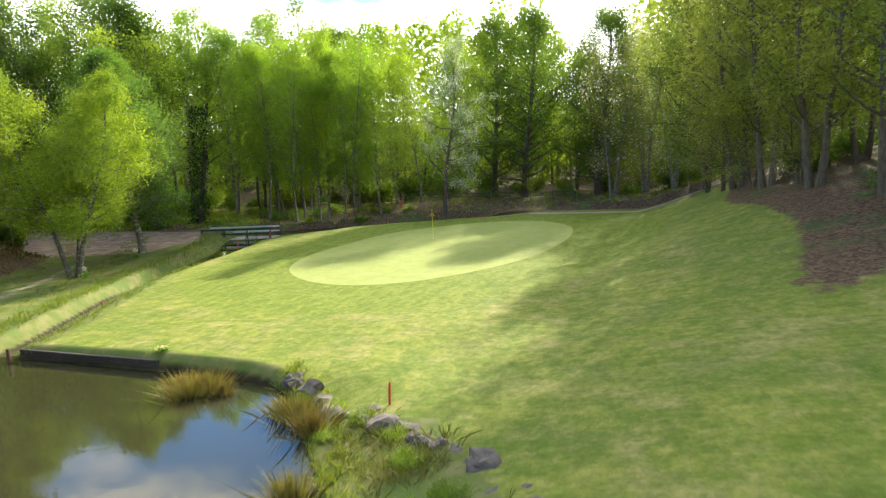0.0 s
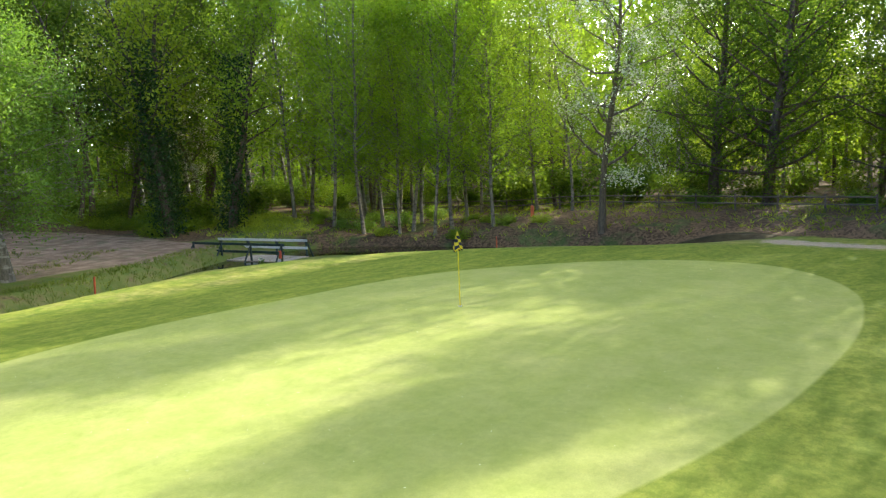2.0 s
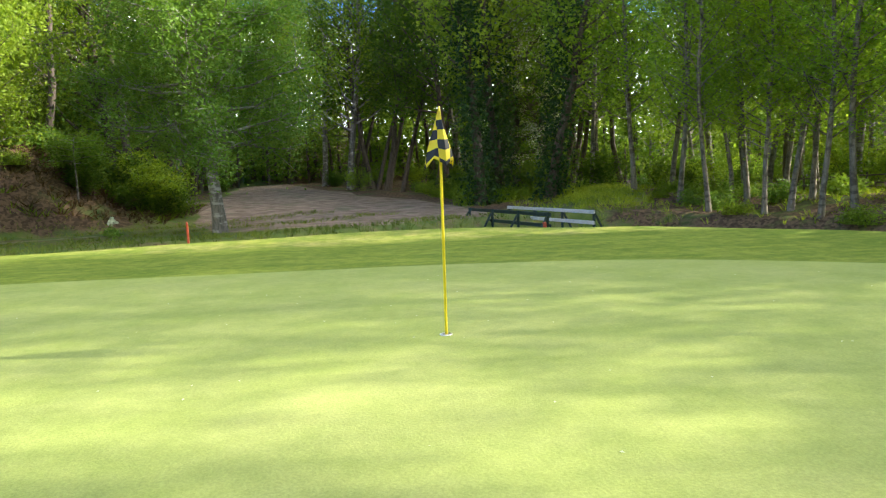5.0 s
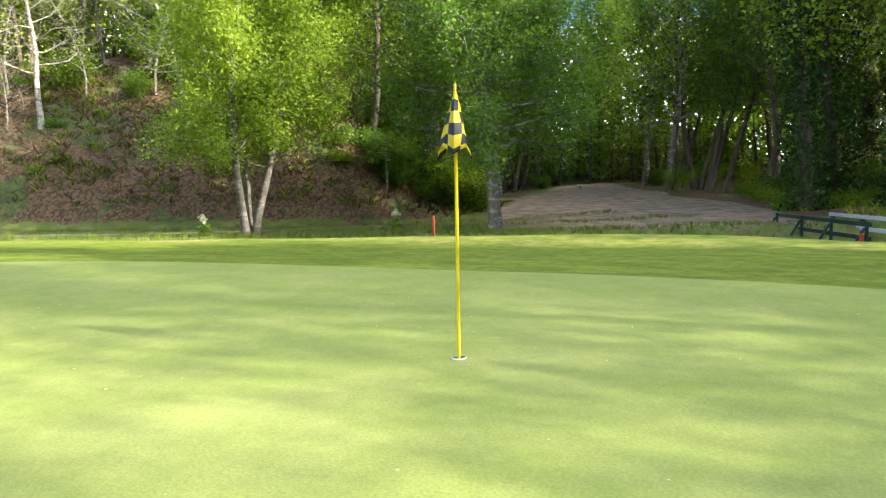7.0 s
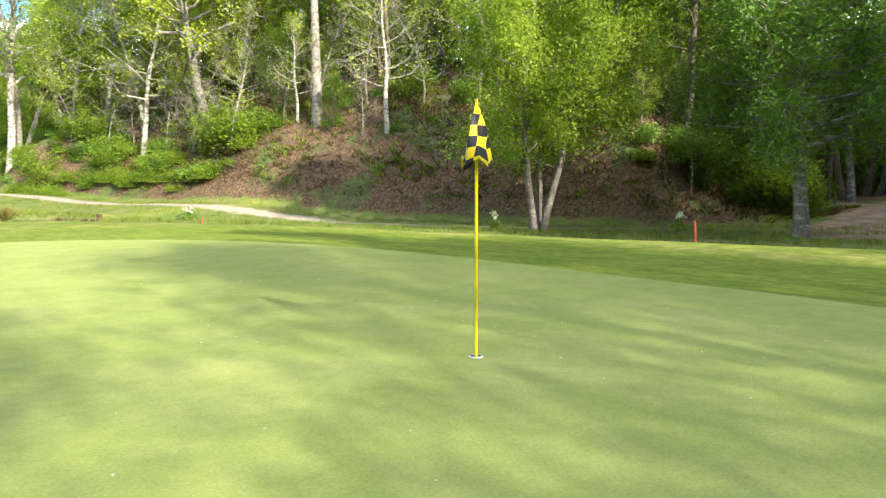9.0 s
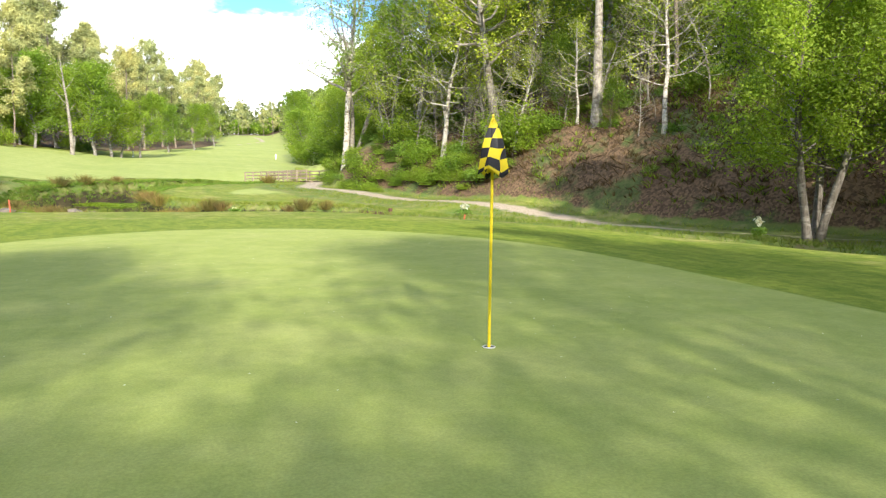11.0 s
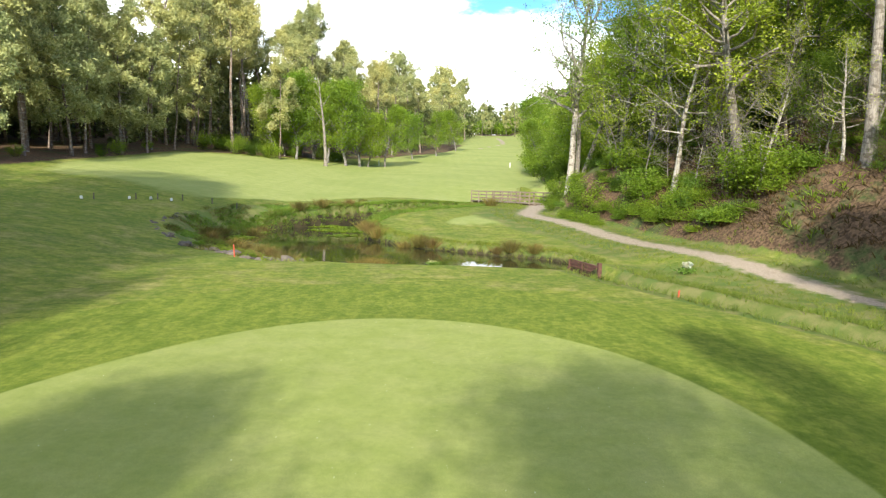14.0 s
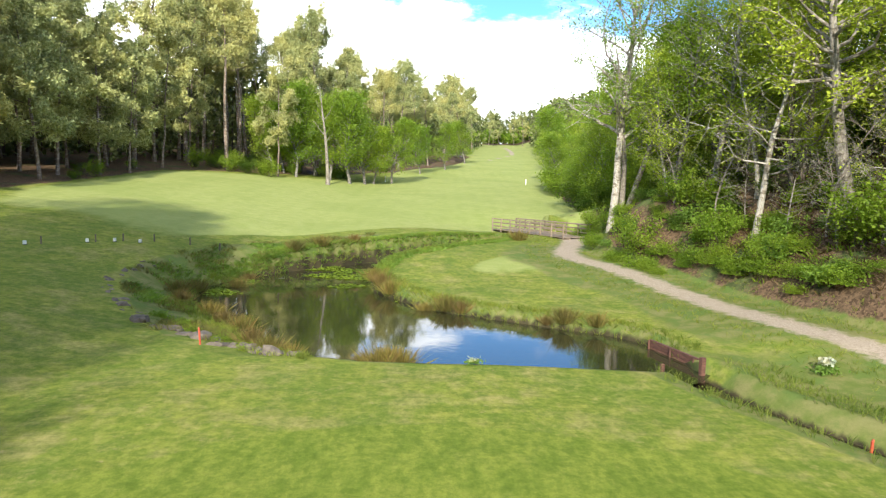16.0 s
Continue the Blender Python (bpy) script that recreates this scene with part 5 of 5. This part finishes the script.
for i, (x, y, s) in enumerate([(-3.9, 29.9, 0.95), (-3.2, 30.1, 0.9), (-4.6, 30.1, 0.8), (-3.7, 30.6, 0.85), (-8.1, 31.4, 0.9), (-8.9, 32.2, 0.95), (-7.3, 31.0, 0.75), (-10.2, 35.2, 0.9), (-11.4, 36.6, 0.9), (-12.6, 38.4, 0.9),
                               (3.6, 36.6, 0.85), (2.9, 36.9, 0.6), (4.9, 35.9, 0.7), (-1.6, 39.8, 0.9), (-0.9, 39.3, 0.8), (-2.6, 40.3, 0.7), (-4.6, 43.7, 0.9), (-5.2, 45.0, 1.0), (-5.8, 46.8, 0.9), (-13.6, 46, 0.9), (-13.8, 49, 0.9),
                               (-12, 54, 0.9), (-10.5, 56, 0.9), (-8.5, 58.5, 0.8), (-15.2, 44.2, 0.9), (-15.6, 42.4, 0.9), (-14.6, 40.2, 0.9), (2.5, 63, 0.9), (4.2, 62.3, 1.0), (0.6, 61.2, 0.8), (-2.5, 56.8, 0.8)]):
    plant_at(rush_b if i % 3 == 2 else rush_a, x, y, max(height(x, y), -0.65), i * 53, s)



weed_rng = np.random.default_rng(21)
weed = weed_rng.uniform((-15, 42), (5, 68), (14000, 2))
inside = line_distance(POND, weed[:, 0], weed[:, 1], True)
patchy = waves(weed[:, 0], weed[:, 1], 1.3, 4) + 0.9 * waves(weed[:, 0], weed[:, 1], 3.1, 9)
weed = weed[(inside > 0.1) & (patchy + 0.10 * (weed[:, 1] - 49) > 0.45)]
ob = hang("water_weed", mesh_from("water_weed", *leaf_cloud(weed_rng, np.column_stack([weed, np.full(len(weed), -0.475)]), 0.24, 0.93, 1.15), LEAF_OAK, False))
tagged(ob, "floating green weed on the pond's shallow end", "water plants", "", "stuff")


def far_woods(name, label, spots, leaf, lo, hi, wide=2.6, count=260, size=0.95, seed=5):
    """A wood too far off to pick apart: many stems and crowns in one sheet of stuff."""
    rng = np.random.default_rng(seed)
    stems, centres = [], []
    for x, y in spots:
        z, t = height(x, y), rng.uniform(lo, hi)
        lean = rng.normal(size=2) * 0.04 * t
        stems.append((np.array([(x, y, z - 0.3), (x + lean[0] * 0.5, y + lean[1] * 0.5, z + t * 0.5), (x + lean[0], y + lean[1], z + t * 0.95)]), (0.2, 0.13, 0.03)))
        k = rng.beta(1.3, 1.2, count)
        r = wide * np.sqrt(np.clip(np.sin(math.pi * np.clip(0.12 + 0.86 * k, 0, 1)), 0.02, 1)) * np.sqrt(rng.uniform(0.15, 1.1, count))
        a = rng.uniform(0, 6.283, count)
        lump = 1 + 0.35 * np.sin(3 * a + 9 * k + x)
        centres.append(np.stack([x + lean[0] * k + r * lump * np.cos(a), y + lean[1] * k + r * lump * np.sin(a), z + 0.3 + t * k], 1))
    ob = hang(name, mesh_from(name, *leaf_cloud(rng, np.vstack(centres), size, 0.35, 1.5), leaf, False))
    tagged(ob, label, "woods", "", "stuff")
    tagged(hang(name + "_trunks", mesh_from(name + "_trunks", *tubes(stems, 5), BARK_BROWN)), "trunks of the far woods", "woods", "", "stuff")


far_woods("south_woods", "dense green woods behind the green", jittered(-70, 110, -72, -48, 6.4, lambda x, y: True), LEAF_WOOD, 8, 13, count=420, size=0.7)
# added ridge, blocks the sky between the nearer crowns
far_woods("ridge_woods", "wooded ridge added behind the south wood to close sky gaps", jittered(-90, 130, -112, -84, 8.0, lambda x, y: not -3 < x < 11), LEAF_WOOD, 17, 23, wide=4.2, count=420, size=1.1, seed=16)
far_woods("east_woods", "dense green woods beyond the clearing", jittered(76, 104, -46, 60, 5.0, lambda x, y: True), LEAF_WOOD, 10, 18, count=560, size=0.6, seed=6)
far_woods("west_woods", "dense green woods on the western hill", jittered(-70, -42, -46, 14, 6.0, lambda x, y: x < -44 - 0.2 * (y + 46) * 0.3), LEAF_WOOD, 10, 14, seed=7)
far_woods("pine_woods", "dark pine woods behind the fairway's edge", jittered(-118, -60, 30, 130, 7.0, lambda x, y: x < -78 + 0.2 * (y - 80)) + jittered(-84, -44, 100, 128, 6.0, lambda x, y: True) + jittered(-100, -34, 125, 170, 7.0, lambda x, y: x < -38 + 0.3 * (y - 130)), NEEDLE_FAR, 12, 17, count=340, size=1.0, seed=8)
far_woods("hill_woods", "green woods on top of the eastern bank", jittered(44, 74, 26, 140, 6.5, lambda x, y: True), LEAF_WOOD, 8, 12, seed=9)
far_woods("valley_woods", "woods closing the far end of the fairway", jittered(-60, 110, 384, 440, 8.0, lambda x, y: True) + jittered(-50, 14, 232, 330, 9.0, lambda x, y: x < -2 + 0.13 * (y - 215)) + jittered(26, 70, 232, 330, 9.0, lambda x, y: x > 31 + 0.07 * (y - 232)) + jittered(-80, -20, 170, 380, 13.0, lambda x, y: x < -42 + 0.17 * (y - 170)) + jittered(44, 110, 140, 380, 13.0, lambda x, y: x > 40 + 0.06 * (y - 140)), NEEDLE_FAR, 12, 18, wide=4.5, size=1.3, count=300, seed=10)


far_woods("far_hedge", "scrub closing the far end of the fairway", jittered(-40, 90, 372, 384, 3.5, lambda x, y: True), LEAF_WOOD, 4, 8, wide=3.0, size=1.1, count=120, seed=12)


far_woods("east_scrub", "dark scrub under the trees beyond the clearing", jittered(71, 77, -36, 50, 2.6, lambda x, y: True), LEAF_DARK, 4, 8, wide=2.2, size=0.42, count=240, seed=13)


# ---- pond edge: stones, boards, stakes ----
def stone(seed, size):
    rng = random.Random(seed)
    bm = bmesh.new()
    bmesh.ops.create_icosphere(bm, subdivisions=2, radius=0.5)
    for v in bm.verts:
        k = 1 + 0.6 * noise.noise(v.co * 2.6 + Vector((seed * 3.3, 0, 0)))
        v.co = Vector((v.co.x * size[0] * k, v.co.y * size[1] * k, max(v.co.z, -0.3) * size[2] * k))
    me = bpy.data.meshes.new("rock")
    bm.to_mesh(me)
    bm.free()
    me.materials.append(STONE)
    return me


stones = [stone(i, s) for i, s in enumerate([(1.0, 0.7, 0.6), (0.75, 0.6, 0.5), (1.05, 0.6, 0.45), (0.6, 0.5, 0.55)])]
stone_line = rounded(np.array([(-6.2, 29.3), (-7.6, 30.0), (-9.2, 31.0), (-10.8, 32.0), (-12.6, 32.8), (-14.0, 34.2), (-15.9, 36.2), (-17.6, 38.4), (-18.4, 41.5), (-18.2, 45.2)], float))
stone_rng = np.random.default_rng(3)
stone_spots = [along(stone_line, (k + stone_rng.uniform(-0.3, 0.3)) / 40) + stone_rng.normal(size=2) * 0.16 for k in range(1, 40)]
for i, (x, y) in enumerate(stone_spots):
    ob = hang("rock", stones[i % 4])
    size = float(rng.uniform(0.6, 1.15)) * (1.0 if x > -14 else 0.7)
    ob.matrix_basis = pose(x, y, height(x, y) - 0.09, rng.uniform(-18, 18), rng.uniform(-18, 18), i * 77) @ Matrix.Diagonal((size, size, size, 1))
    tagged(ob, "grey-brown field stone bedded in the pond bank", "rock", "pond stones")


def board_wall(name, a, b, top, bottom, mat, label, courses, thick=0.12):
    """A retaining wall of boards on edge, with stakes behind."""
    a, b = Vector((*a, 0)), Vector((*b, 0))
    d, run = (b - a).normalized(), (b - a).length
    ob = thing(name, (a.x, a.y, 0), math.degrees(math.atan2(d.y, d.x)), label, "retaining wall")
    each = (top - bottom) / courses
    for k in range(courses):
        pieces = max(1, round(run / 2.4))
        for j in range(pieces):
            bm = box(bmesh.new(), (run / pieces - 0.012, thick, each - 0.012), pose(run * (j + 0.5) / pieces, 0.01 * ((j + k) % 2), bottom + each * (k + 0.5)), 0.012)
            part("board", bm, mat, ob)
    for j in range(int(run / 1.4) + 1):
        bm = rod(bmesh.new(), (0.1 + j * 1.4 if 0.1 + j * 1.4 < run else run - 0.05, -thick, bottom - 0.25), (0.1 + j * 1.4 if 0.1 + j * 1.4 < run else run - 0.05, -thick, top - 0.02), 0.045, 0.045, 7)
        part("stake", bm, mat, ob)
    return ob


board_wall("board_wall", (-0.9, 28.62), (5.6, 28.5), -0.14, -0.95, DARK_BOARD, "dark wet timber edging along the pond", 3)
board_wall("sleeper_wall", (6.45, 33.4), (7.35, 30.4), -0.14, -0.95, SLEEPER, "red-brown sleeper wall holding the pond's bank", 3)
weir = thing("weir", (6.3, 29.3, 0), 18, "small red-brown timber weir spilling into the stream", "weir")
part("board", box(bmesh.new(), (1.5, 0.07, 0.9), pose(0, 0, -1.06), 0.01), SLEEPER, weir)
part("post", box(bmesh.new(), (0.17, 0.17, 1.35), pose(0.85, 0, -0.55), 0.012), SLEEPER, weir)
part("post", box(bmesh.new(), (0.12, 0.12, 1.25), pose(-0.78, -0.05, -0.62), 0.012), SLEEPER, weir)
part("water_sheet", box(bmesh.new(), (1.1, 0.03, 0.5), pose(0, -0.08, -0.84), 0.01), STREAM, weir)


def stake(name, x, y, tall, mat, label, tilt=0.0, group="red stakes", z=None):
    ob = thing(name, (x, y, height(x, y) if z is None else z), 0, label, "stake", group)
    bm = box(bmesh.new(), (0.055, 0.055, tall + 0.15), pose(0, 0, tall / 2 - 0.075, 0, tilt), 0.006)
    part("post", bm, mat, ob)
    bm = bmesh.new()
    bmesh.ops.create_cone(bm, cap_ends=True, segments=4, radius1=0.037, radius2=0.012, depth=0.05, matrix=pose(0, 0, 0, 0, tilt) @ pose(0, 0, tall + 0.024, 0, 0, 45))
    part("top", bm, mat, ob)
    return ob


stake("hazard_stake", 13.48, 4.5, 0.70, RED, "leaning red hazard stake at the stream's edge", -6)
stake("hazard_stake", -10.4, 30.7, 0.58, RED, "red hazard stake among the pond stones", -3)
stake("hazard_stake", 11.3, -16.9, 0.9, ORANGE, "orange-red stake in the ditch behind the green")
stake("hazard_stake", 8.3, 22.0, 0.5, RED, "thin red stake beside the stream", 3)
red = thing("marker_post", (11.5, -20.9, height(11.5, -20.9)), 0, "stout orange-red marker post by the fence", "post")
part("post", rod(bmesh.new(), (0, 0, -0.1), (0, 0, 0.62), 0.11, 0.10, 12), ORANGE, red)
part("cap", rod(bmesh.new(), (0, 0, 0.62), (0, 0, 0.70), 0.105, 0.05, 12), ORANGE, red)


# ---- flag ----
flagstick = thing("flagstick", (0, 0, height(0, 0)), 0, "yellow flagstick with a limp black and yellow checked flag", "flagstick")
part("pole", rod(rod(bmesh.new(), (0, 0, -0.1), (0, 0, 1.6), 0.0145, 0.0135, 12), (0, 0, 1.6), (0, 0, 2.13), 0.0135, 0.011, 12), YELLOW, flagstick)
part("ferrule", rod(bmesh.new(), (0, 0, 2.128), (0, 0, 2.15), 0.013, 0.008, 10), YELLOW, flagstick)


def flag_cloth(parent):
    """A limp flag: it hangs from its top corner in three soft lobes round the pole."""
    lobes = [(0.15, -0.06, 1.63), (0.04, -0.12, 1.57), (-0.07, -0.11, 1.66), (-0.16, -0.02, 1.60), (-0.10, 0.09, 1.67), (0.0, 0.15, 1.56), (0.10, 0.10, 1.64)]
    ns, nk = 60, 22
    bm = bmesh.new()
    uv = bm.loops.layers.uv.new("UVMap")
    grid = []
    for i in range(ns + 1):
        f = i / ns * (len(lobes) - 1)
        a = min(int(f), len(lobes) - 2)
        w = f - a
        w = w * w * (3 - 2 * w)
        x, y, z = (lobes[a][c] * (1 - w) + lobes[a + 1][c] * w for c in range(3))
        row = []
        for j in range(nk + 1):
            k = j / nk
            out = k ** 0.85 * (1 + 0.10 * math.sin(k * 5 + i * 0.2))
            row.append(bm.verts.new((0.012 * math.cos(i * 0.12) + x * out, 0.012 * math.sin(i * 0.12) + y * out, 2.115 - 0.49 * k + (z - 1.625) * k ** 4)))
        grid.append(row)
    for i in range(ns):
        for j in range(nk):
            f = bm.faces.new((grid[i][j], grid[i + 1][j], grid[i + 1][j + 1], grid[i][j + 1]))
            for loop, (a, b) in zip(f.loops, ((i, j), (i + 1, j), (i + 1, j + 1), (i, j + 1))):
                k = b / nk
                loop[uv].uv = ((a / ns - 0.5) * 5.4 * k ** 0.85, k * 5.4)
    ob = part("flag", bm, FLAG, parent, "black and yellow checked cloth", True)
    solid = ob.modifiers.new("cloth", "SOLIDIFY")
    solid.thickness = 0.0015


flag_cloth(flagstick)
cup = thing("hole_cup", (0, 0, height(0, 0)), 0, "white-rimmed golf hole in the green", "golf hole")
bm = bmesh.new()
bmesh.ops.create_cone(bm, cap_ends=False, segments=32, radius1=0.057, radius2=0.054, depth=0.012, matrix=pose(0, 0, 0.008))
bmesh.ops.create_cone(bm, cap_ends=False, segments=32, radius1=0.056, radius2=0.063, depth=0.004, matrix=pose(0, 0, 0.011, 180))
part("rim", bm, WHITE, cup)
# flat black disc paints in the dark of the hole's depth
bm = bmesh.new()
bmesh.ops.create_circle(bm, cap_ends=True, segments=32, radius=0.055, matrix=pose(0, 0, 0.006))
part("hollow", bm, BLACK, cup)


# ---- footbridge by the clearing ----
def footbridge():
    a, b = Vector((18.9, -8.6, 0)), Vector((25.5, -7.0, 0))
    d = b - a
    ob = thing("footbridge", (a.x, a.y, -1.0), math.degrees(math.atan2(d.y, d.x)), "timber footbridge with dark green posts and grey rails over the stream", "bridge")
    run, half = d.length, 1.06
    for s in (-1, 1):
        part("bearer", beam(bmesh.new(), (-0.2, s * 0.75, -0.14), (run + 0.2, s * 0.75, -0.14), 0.14, 0.22), DARK_BOARD, ob)
    for i in range(int(run / 0.15)):
        bm = box(bmesh.new(), (0.138, 2 * half + 0.1, 0.045), pose(0.075 + i * 0.15, 0, 0.0, 0, 0, 0.4 * math.sin(i * 7)), 0.006)
        part("plank", bm, PLANK, ob)
    # far rails take a pale grey that holds the light on their faces
    for s, rails in ((1, GREEN_PAINT), (-1, GREY_LIT_PAINT)):
        for i in range(4):
            x = 0.12 + (run - 0.24) * i / 3
            part("post", box(bmesh.new(), (0.09, 0.09, 1.22), pose(x, s * half, 0.40), 0.008), GREEN_PAINT, ob)
            part("brace", beam(bmesh.new(), (x, s * (half + 0.06), 0.82), (x, s * (half + 0.62), -0.12), 0.07, 0.07), GREEN_PAINT, ob)
            part("outrigger", beam(bmesh.new(), (x, s * 0.7, -0.12), (x, s * (half + 0.68), -0.12), 0.08, 0.09), GREEN_PAINT, ob)
        for z in (0.92, 0.50):
            part("rail", beam(bmesh.new(), (0.0, s * (half - 0.065), z), (run, s * (half - 0.065), z), 0.045, 0.14), rails, ob, "grey weathered rail, paler for the light put into its colour" if s < 0 else "")
    bin_ = thing("fire_bucket", (0, 0, 0), 0, "red cylinder hung on the bridge post", "bucket")
    m = ob.matrix_basis @ pose(0.12, half + 0.02, 0.42)
    bin_.matrix_basis = m
    part("body", rod(bmesh.new(), (0, 0.13, -0.2), (0, 0.13, 0.2), 0.085, 0.085, 14), RED, bin_)
    part("cap", rod(bmesh.new(), (0, 0.13, 0.2), (0, 0.13, 0.25), 0.08, 0.035, 14), RED, bin_)


footbridge()


def far_bridge():
    a, b = Vector((9.0, 63.0, 0)), Vector((4.0, 74.6, 0))
    d = b - a
    z0, z1 = height(a.x, a.y) + 0.12, height(b.x, b.y) + 0.1
    ob = thing("cart_bridge", (a.x, a.y, z0), math.degrees(math.atan2(d.y, d.x)), "brown timber cart bridge with post and rail sides", "bridge")
    run, half = d.length, 1.3
    up = (z1 - z0) / run
    for s in (-1, 1):
        part("bearer", beam(bmesh.new(), (-0.3, s * 0.9, -0.16), (run + 0.3, s * 0.9, up * run - 0.16), 0.18, 0.24), RAIL, ob)
    for i in range(int(run / 0.2)):
        x = 0.1 + i * 0.2
        part("plank", box(bmesh.new(), (0.185, 2 * half + 0.1, 0.05), pose(x, 0, up * x), 0.006), RAIL, ob)
    for s in (-1, 1):
        for i in range(8):
            x = 0.1 + (run - 0.2) * i / 7
            part("post", box(bmesh.new(), (0.1, 0.1, 1.3), pose(x, s * half, up * x + 0.45), 0.008), RAIL, ob)
        for z in (1.02, 0.68, 0.34):
            part("rail", beam(bmesh.new(), (0, s * (half - 0.07), z), (run, s * (half - 0.07), up * run + z), 0.04, 0.12), RAIL, ob)


far_bridge()


def fence():
    ob = thing("rail_fence", (0, 0, 0), 0, "grey weathered post and rail fence at the wood's edge", "fence")
    spots = [(-6 + 2.3 * i, -25.3 - 0.05 * i + 0.15 * math.sin(i)) for i in range(17)]
    for (x, y), (x2, y2) in zip(spots[:-1], spots[1:]):
        z, z2 = height(x, y), height(x2, y2)
        part("post", rod(bmesh.new(), (x, y, z - 0.2), (x + 0.03, y, z + 0.95), 0.06, 0.05, 7), FENCE_WOOD, ob)
        for k in (0.42, 0.8):
            part("rail", rod(bmesh.new(), (x, y + 0.06, z + k), (x2, y2 + 0.06, z2 + k), 0.04, 0.035, 6), FENCE_WOOD, ob)


fence()


# ---- small things ----
def lily(x, y, tall, wide, seed, label):
    """A leafy plant with a few white flowers."""
    rng = np.random.default_rng(seed)
    ob = thing("white_flower", (x, y, height(x, y)), seed * 50, label, "flower", "white flowers")
    c = rng.normal(size=(130, 3)) * np.array([wide * 0.4, wide * 0.4, 0.08]) + np.array([0, 0, tall * 0.45])
    hang("foliage", mesh_from("foliage", *leaf_cloud(rng, c, 0.14, 0.2, 1.9), LEAF_ALDER, False), ob)
    for k in range(5 if wide > 0.4 else 2):
        p = np.array([rng.normal() * wide * 0.22, rng.normal() * wide * 0.22, tall * rng.uniform(0.88, 1.02)])
        part("stem", rod(bmesh.new(), (p[0] * 0.3, p[1] * 0.3, -0.05), tuple(p), 0.008, 0.006, 5), LEAF_ALDER, ob)
        q = p + rng.normal(size=(40, 3)) * 0.05
        hang("flower", mesh_from("flower", *leaf_cloud(rng, q, 0.12, 0.3, 1.2), PETAL, False), ob)["kind"] = "stuff"


lily(11.0, 29.0, 0.5, 0.6, 1, "leafy clump with white flowers on the stream bank")
lily(17.2, 14.7, 0.78, 0.3, 2, "single white flower above the stream")
lily(19.6, 8.0, 0.72, 0.3, 3, "single white flower in the shaded stream bank")
lily(20.2, -7.2, 0.4, 0.25, 4, "white flower beside the footbridge")
for i, (x, y) in enumerate([(-24.7, 44.3), (-22.7, 47.1), (-21.7, 48.4), (-20.5, 49.2)]):
    ob = thing("tee_marker", (x, y, height(x, y)), i * 20, "small white block marker on the teeing ground", "tee marker", "tee markers")
    part("block", box(bmesh.new(), (0.17, 0.14, 0.24), pose(0, 0, 0.10), 0.025), WHITE, ob)
    part("base", box(bmesh.new(), (0.2, 0.16, 0.04), pose(0, 0, 0.0), 0.01), BLACK, ob)
for i, (x, y) in enumerate([(-24.2, 45.0), (-22.4, 47.5), (-21.4, 48.9), (-20.0, 50.1), (-18.0, 50.8), (-16.2, 51.1)]):
    ob = thing("tee_post", (x, y, height(x, y)), 0, "short dark post on the teeing ground", "post", "tee posts")
    part("post", rod(bmesh.new(), (0, 0, -0.1), (0, 0, 0.42), 0.05, 0.045, 8), FENCE_WOOD, ob)
    part("cap", rod(bmesh.new(), (0, 0, 0.42), (0, 0, 0.46), 0.055, 0.03, 8), FENCE_WOOD, ob)
for x, y in [(-12.2, 128), (12.1, 128.5)]:
    ob = thing("distance_post", (x, y, height(x, y)), 0, "white distance post on the fairway", "post", "distance posts")
    part("post", rod(bmesh.new(), (0, 0, -0.1), (0, 0, 0.95), 0.09, 0.09, 8), WHITE, ob)
    part("cap", rod(bmesh.new(), (0, 0, 0.95), (0, 0, 1.02), 0.095, 0.04, 8), WHITE, ob)

def posy(x, y, seed):
    """A low clump of small yellow flowers."""
    rng = np.random.default_rng(seed)
    ob = thing("yellow_flower", (x, y, height(x, y)), seed * 40, "low clump of small pale yellow flowers at the water's edge", "flower", "yellow flowers")
    c = rng.normal(size=(160, 3)) * np.array([0.15, 0.1, 0.03]) + np.array([0, 0, 0.07])
    hang("foliage", mesh_from("foliage", *leaf_cloud(rng, c, 0.1, 0.3, 1.8), LEAF_ALDER, False), ob)
    q = rng.normal(size=(46, 3)) * np.array([0.14, 0.09, 0.03]) + np.array([0, 0, 0.15])
    hang("flower", mesh_from("flower", *leaf_cloud(rng, q, 0.06, 0.7, 1.1), PETAL_YELLOW, False), ob)["kind"] = "stuff"


posy(-0.75, 28.3, 1)

# clippings and specks on the putting surface
speck_rng = np.random.default_rng(31)
specks = speck_rng.uniform((-9, -10), (7, 16), (420, 2))
specks = specks[line_distance(GREEN, specks[:, 0], specks[:, 1], True) > 0.3]
high = plan(specks[:, 0], specks[:, 1])["z"] + 0.006
ob = hang("fallen_petals", mesh_from("fallen_petals", *leaf_cloud(speck_rng, np.column_stack([specks, high]), 0.022, 0.9, 1.3), PETAL, False))
tagged(ob, "tiny pale petals scattered on the putting green", "petals", "", "stuff")
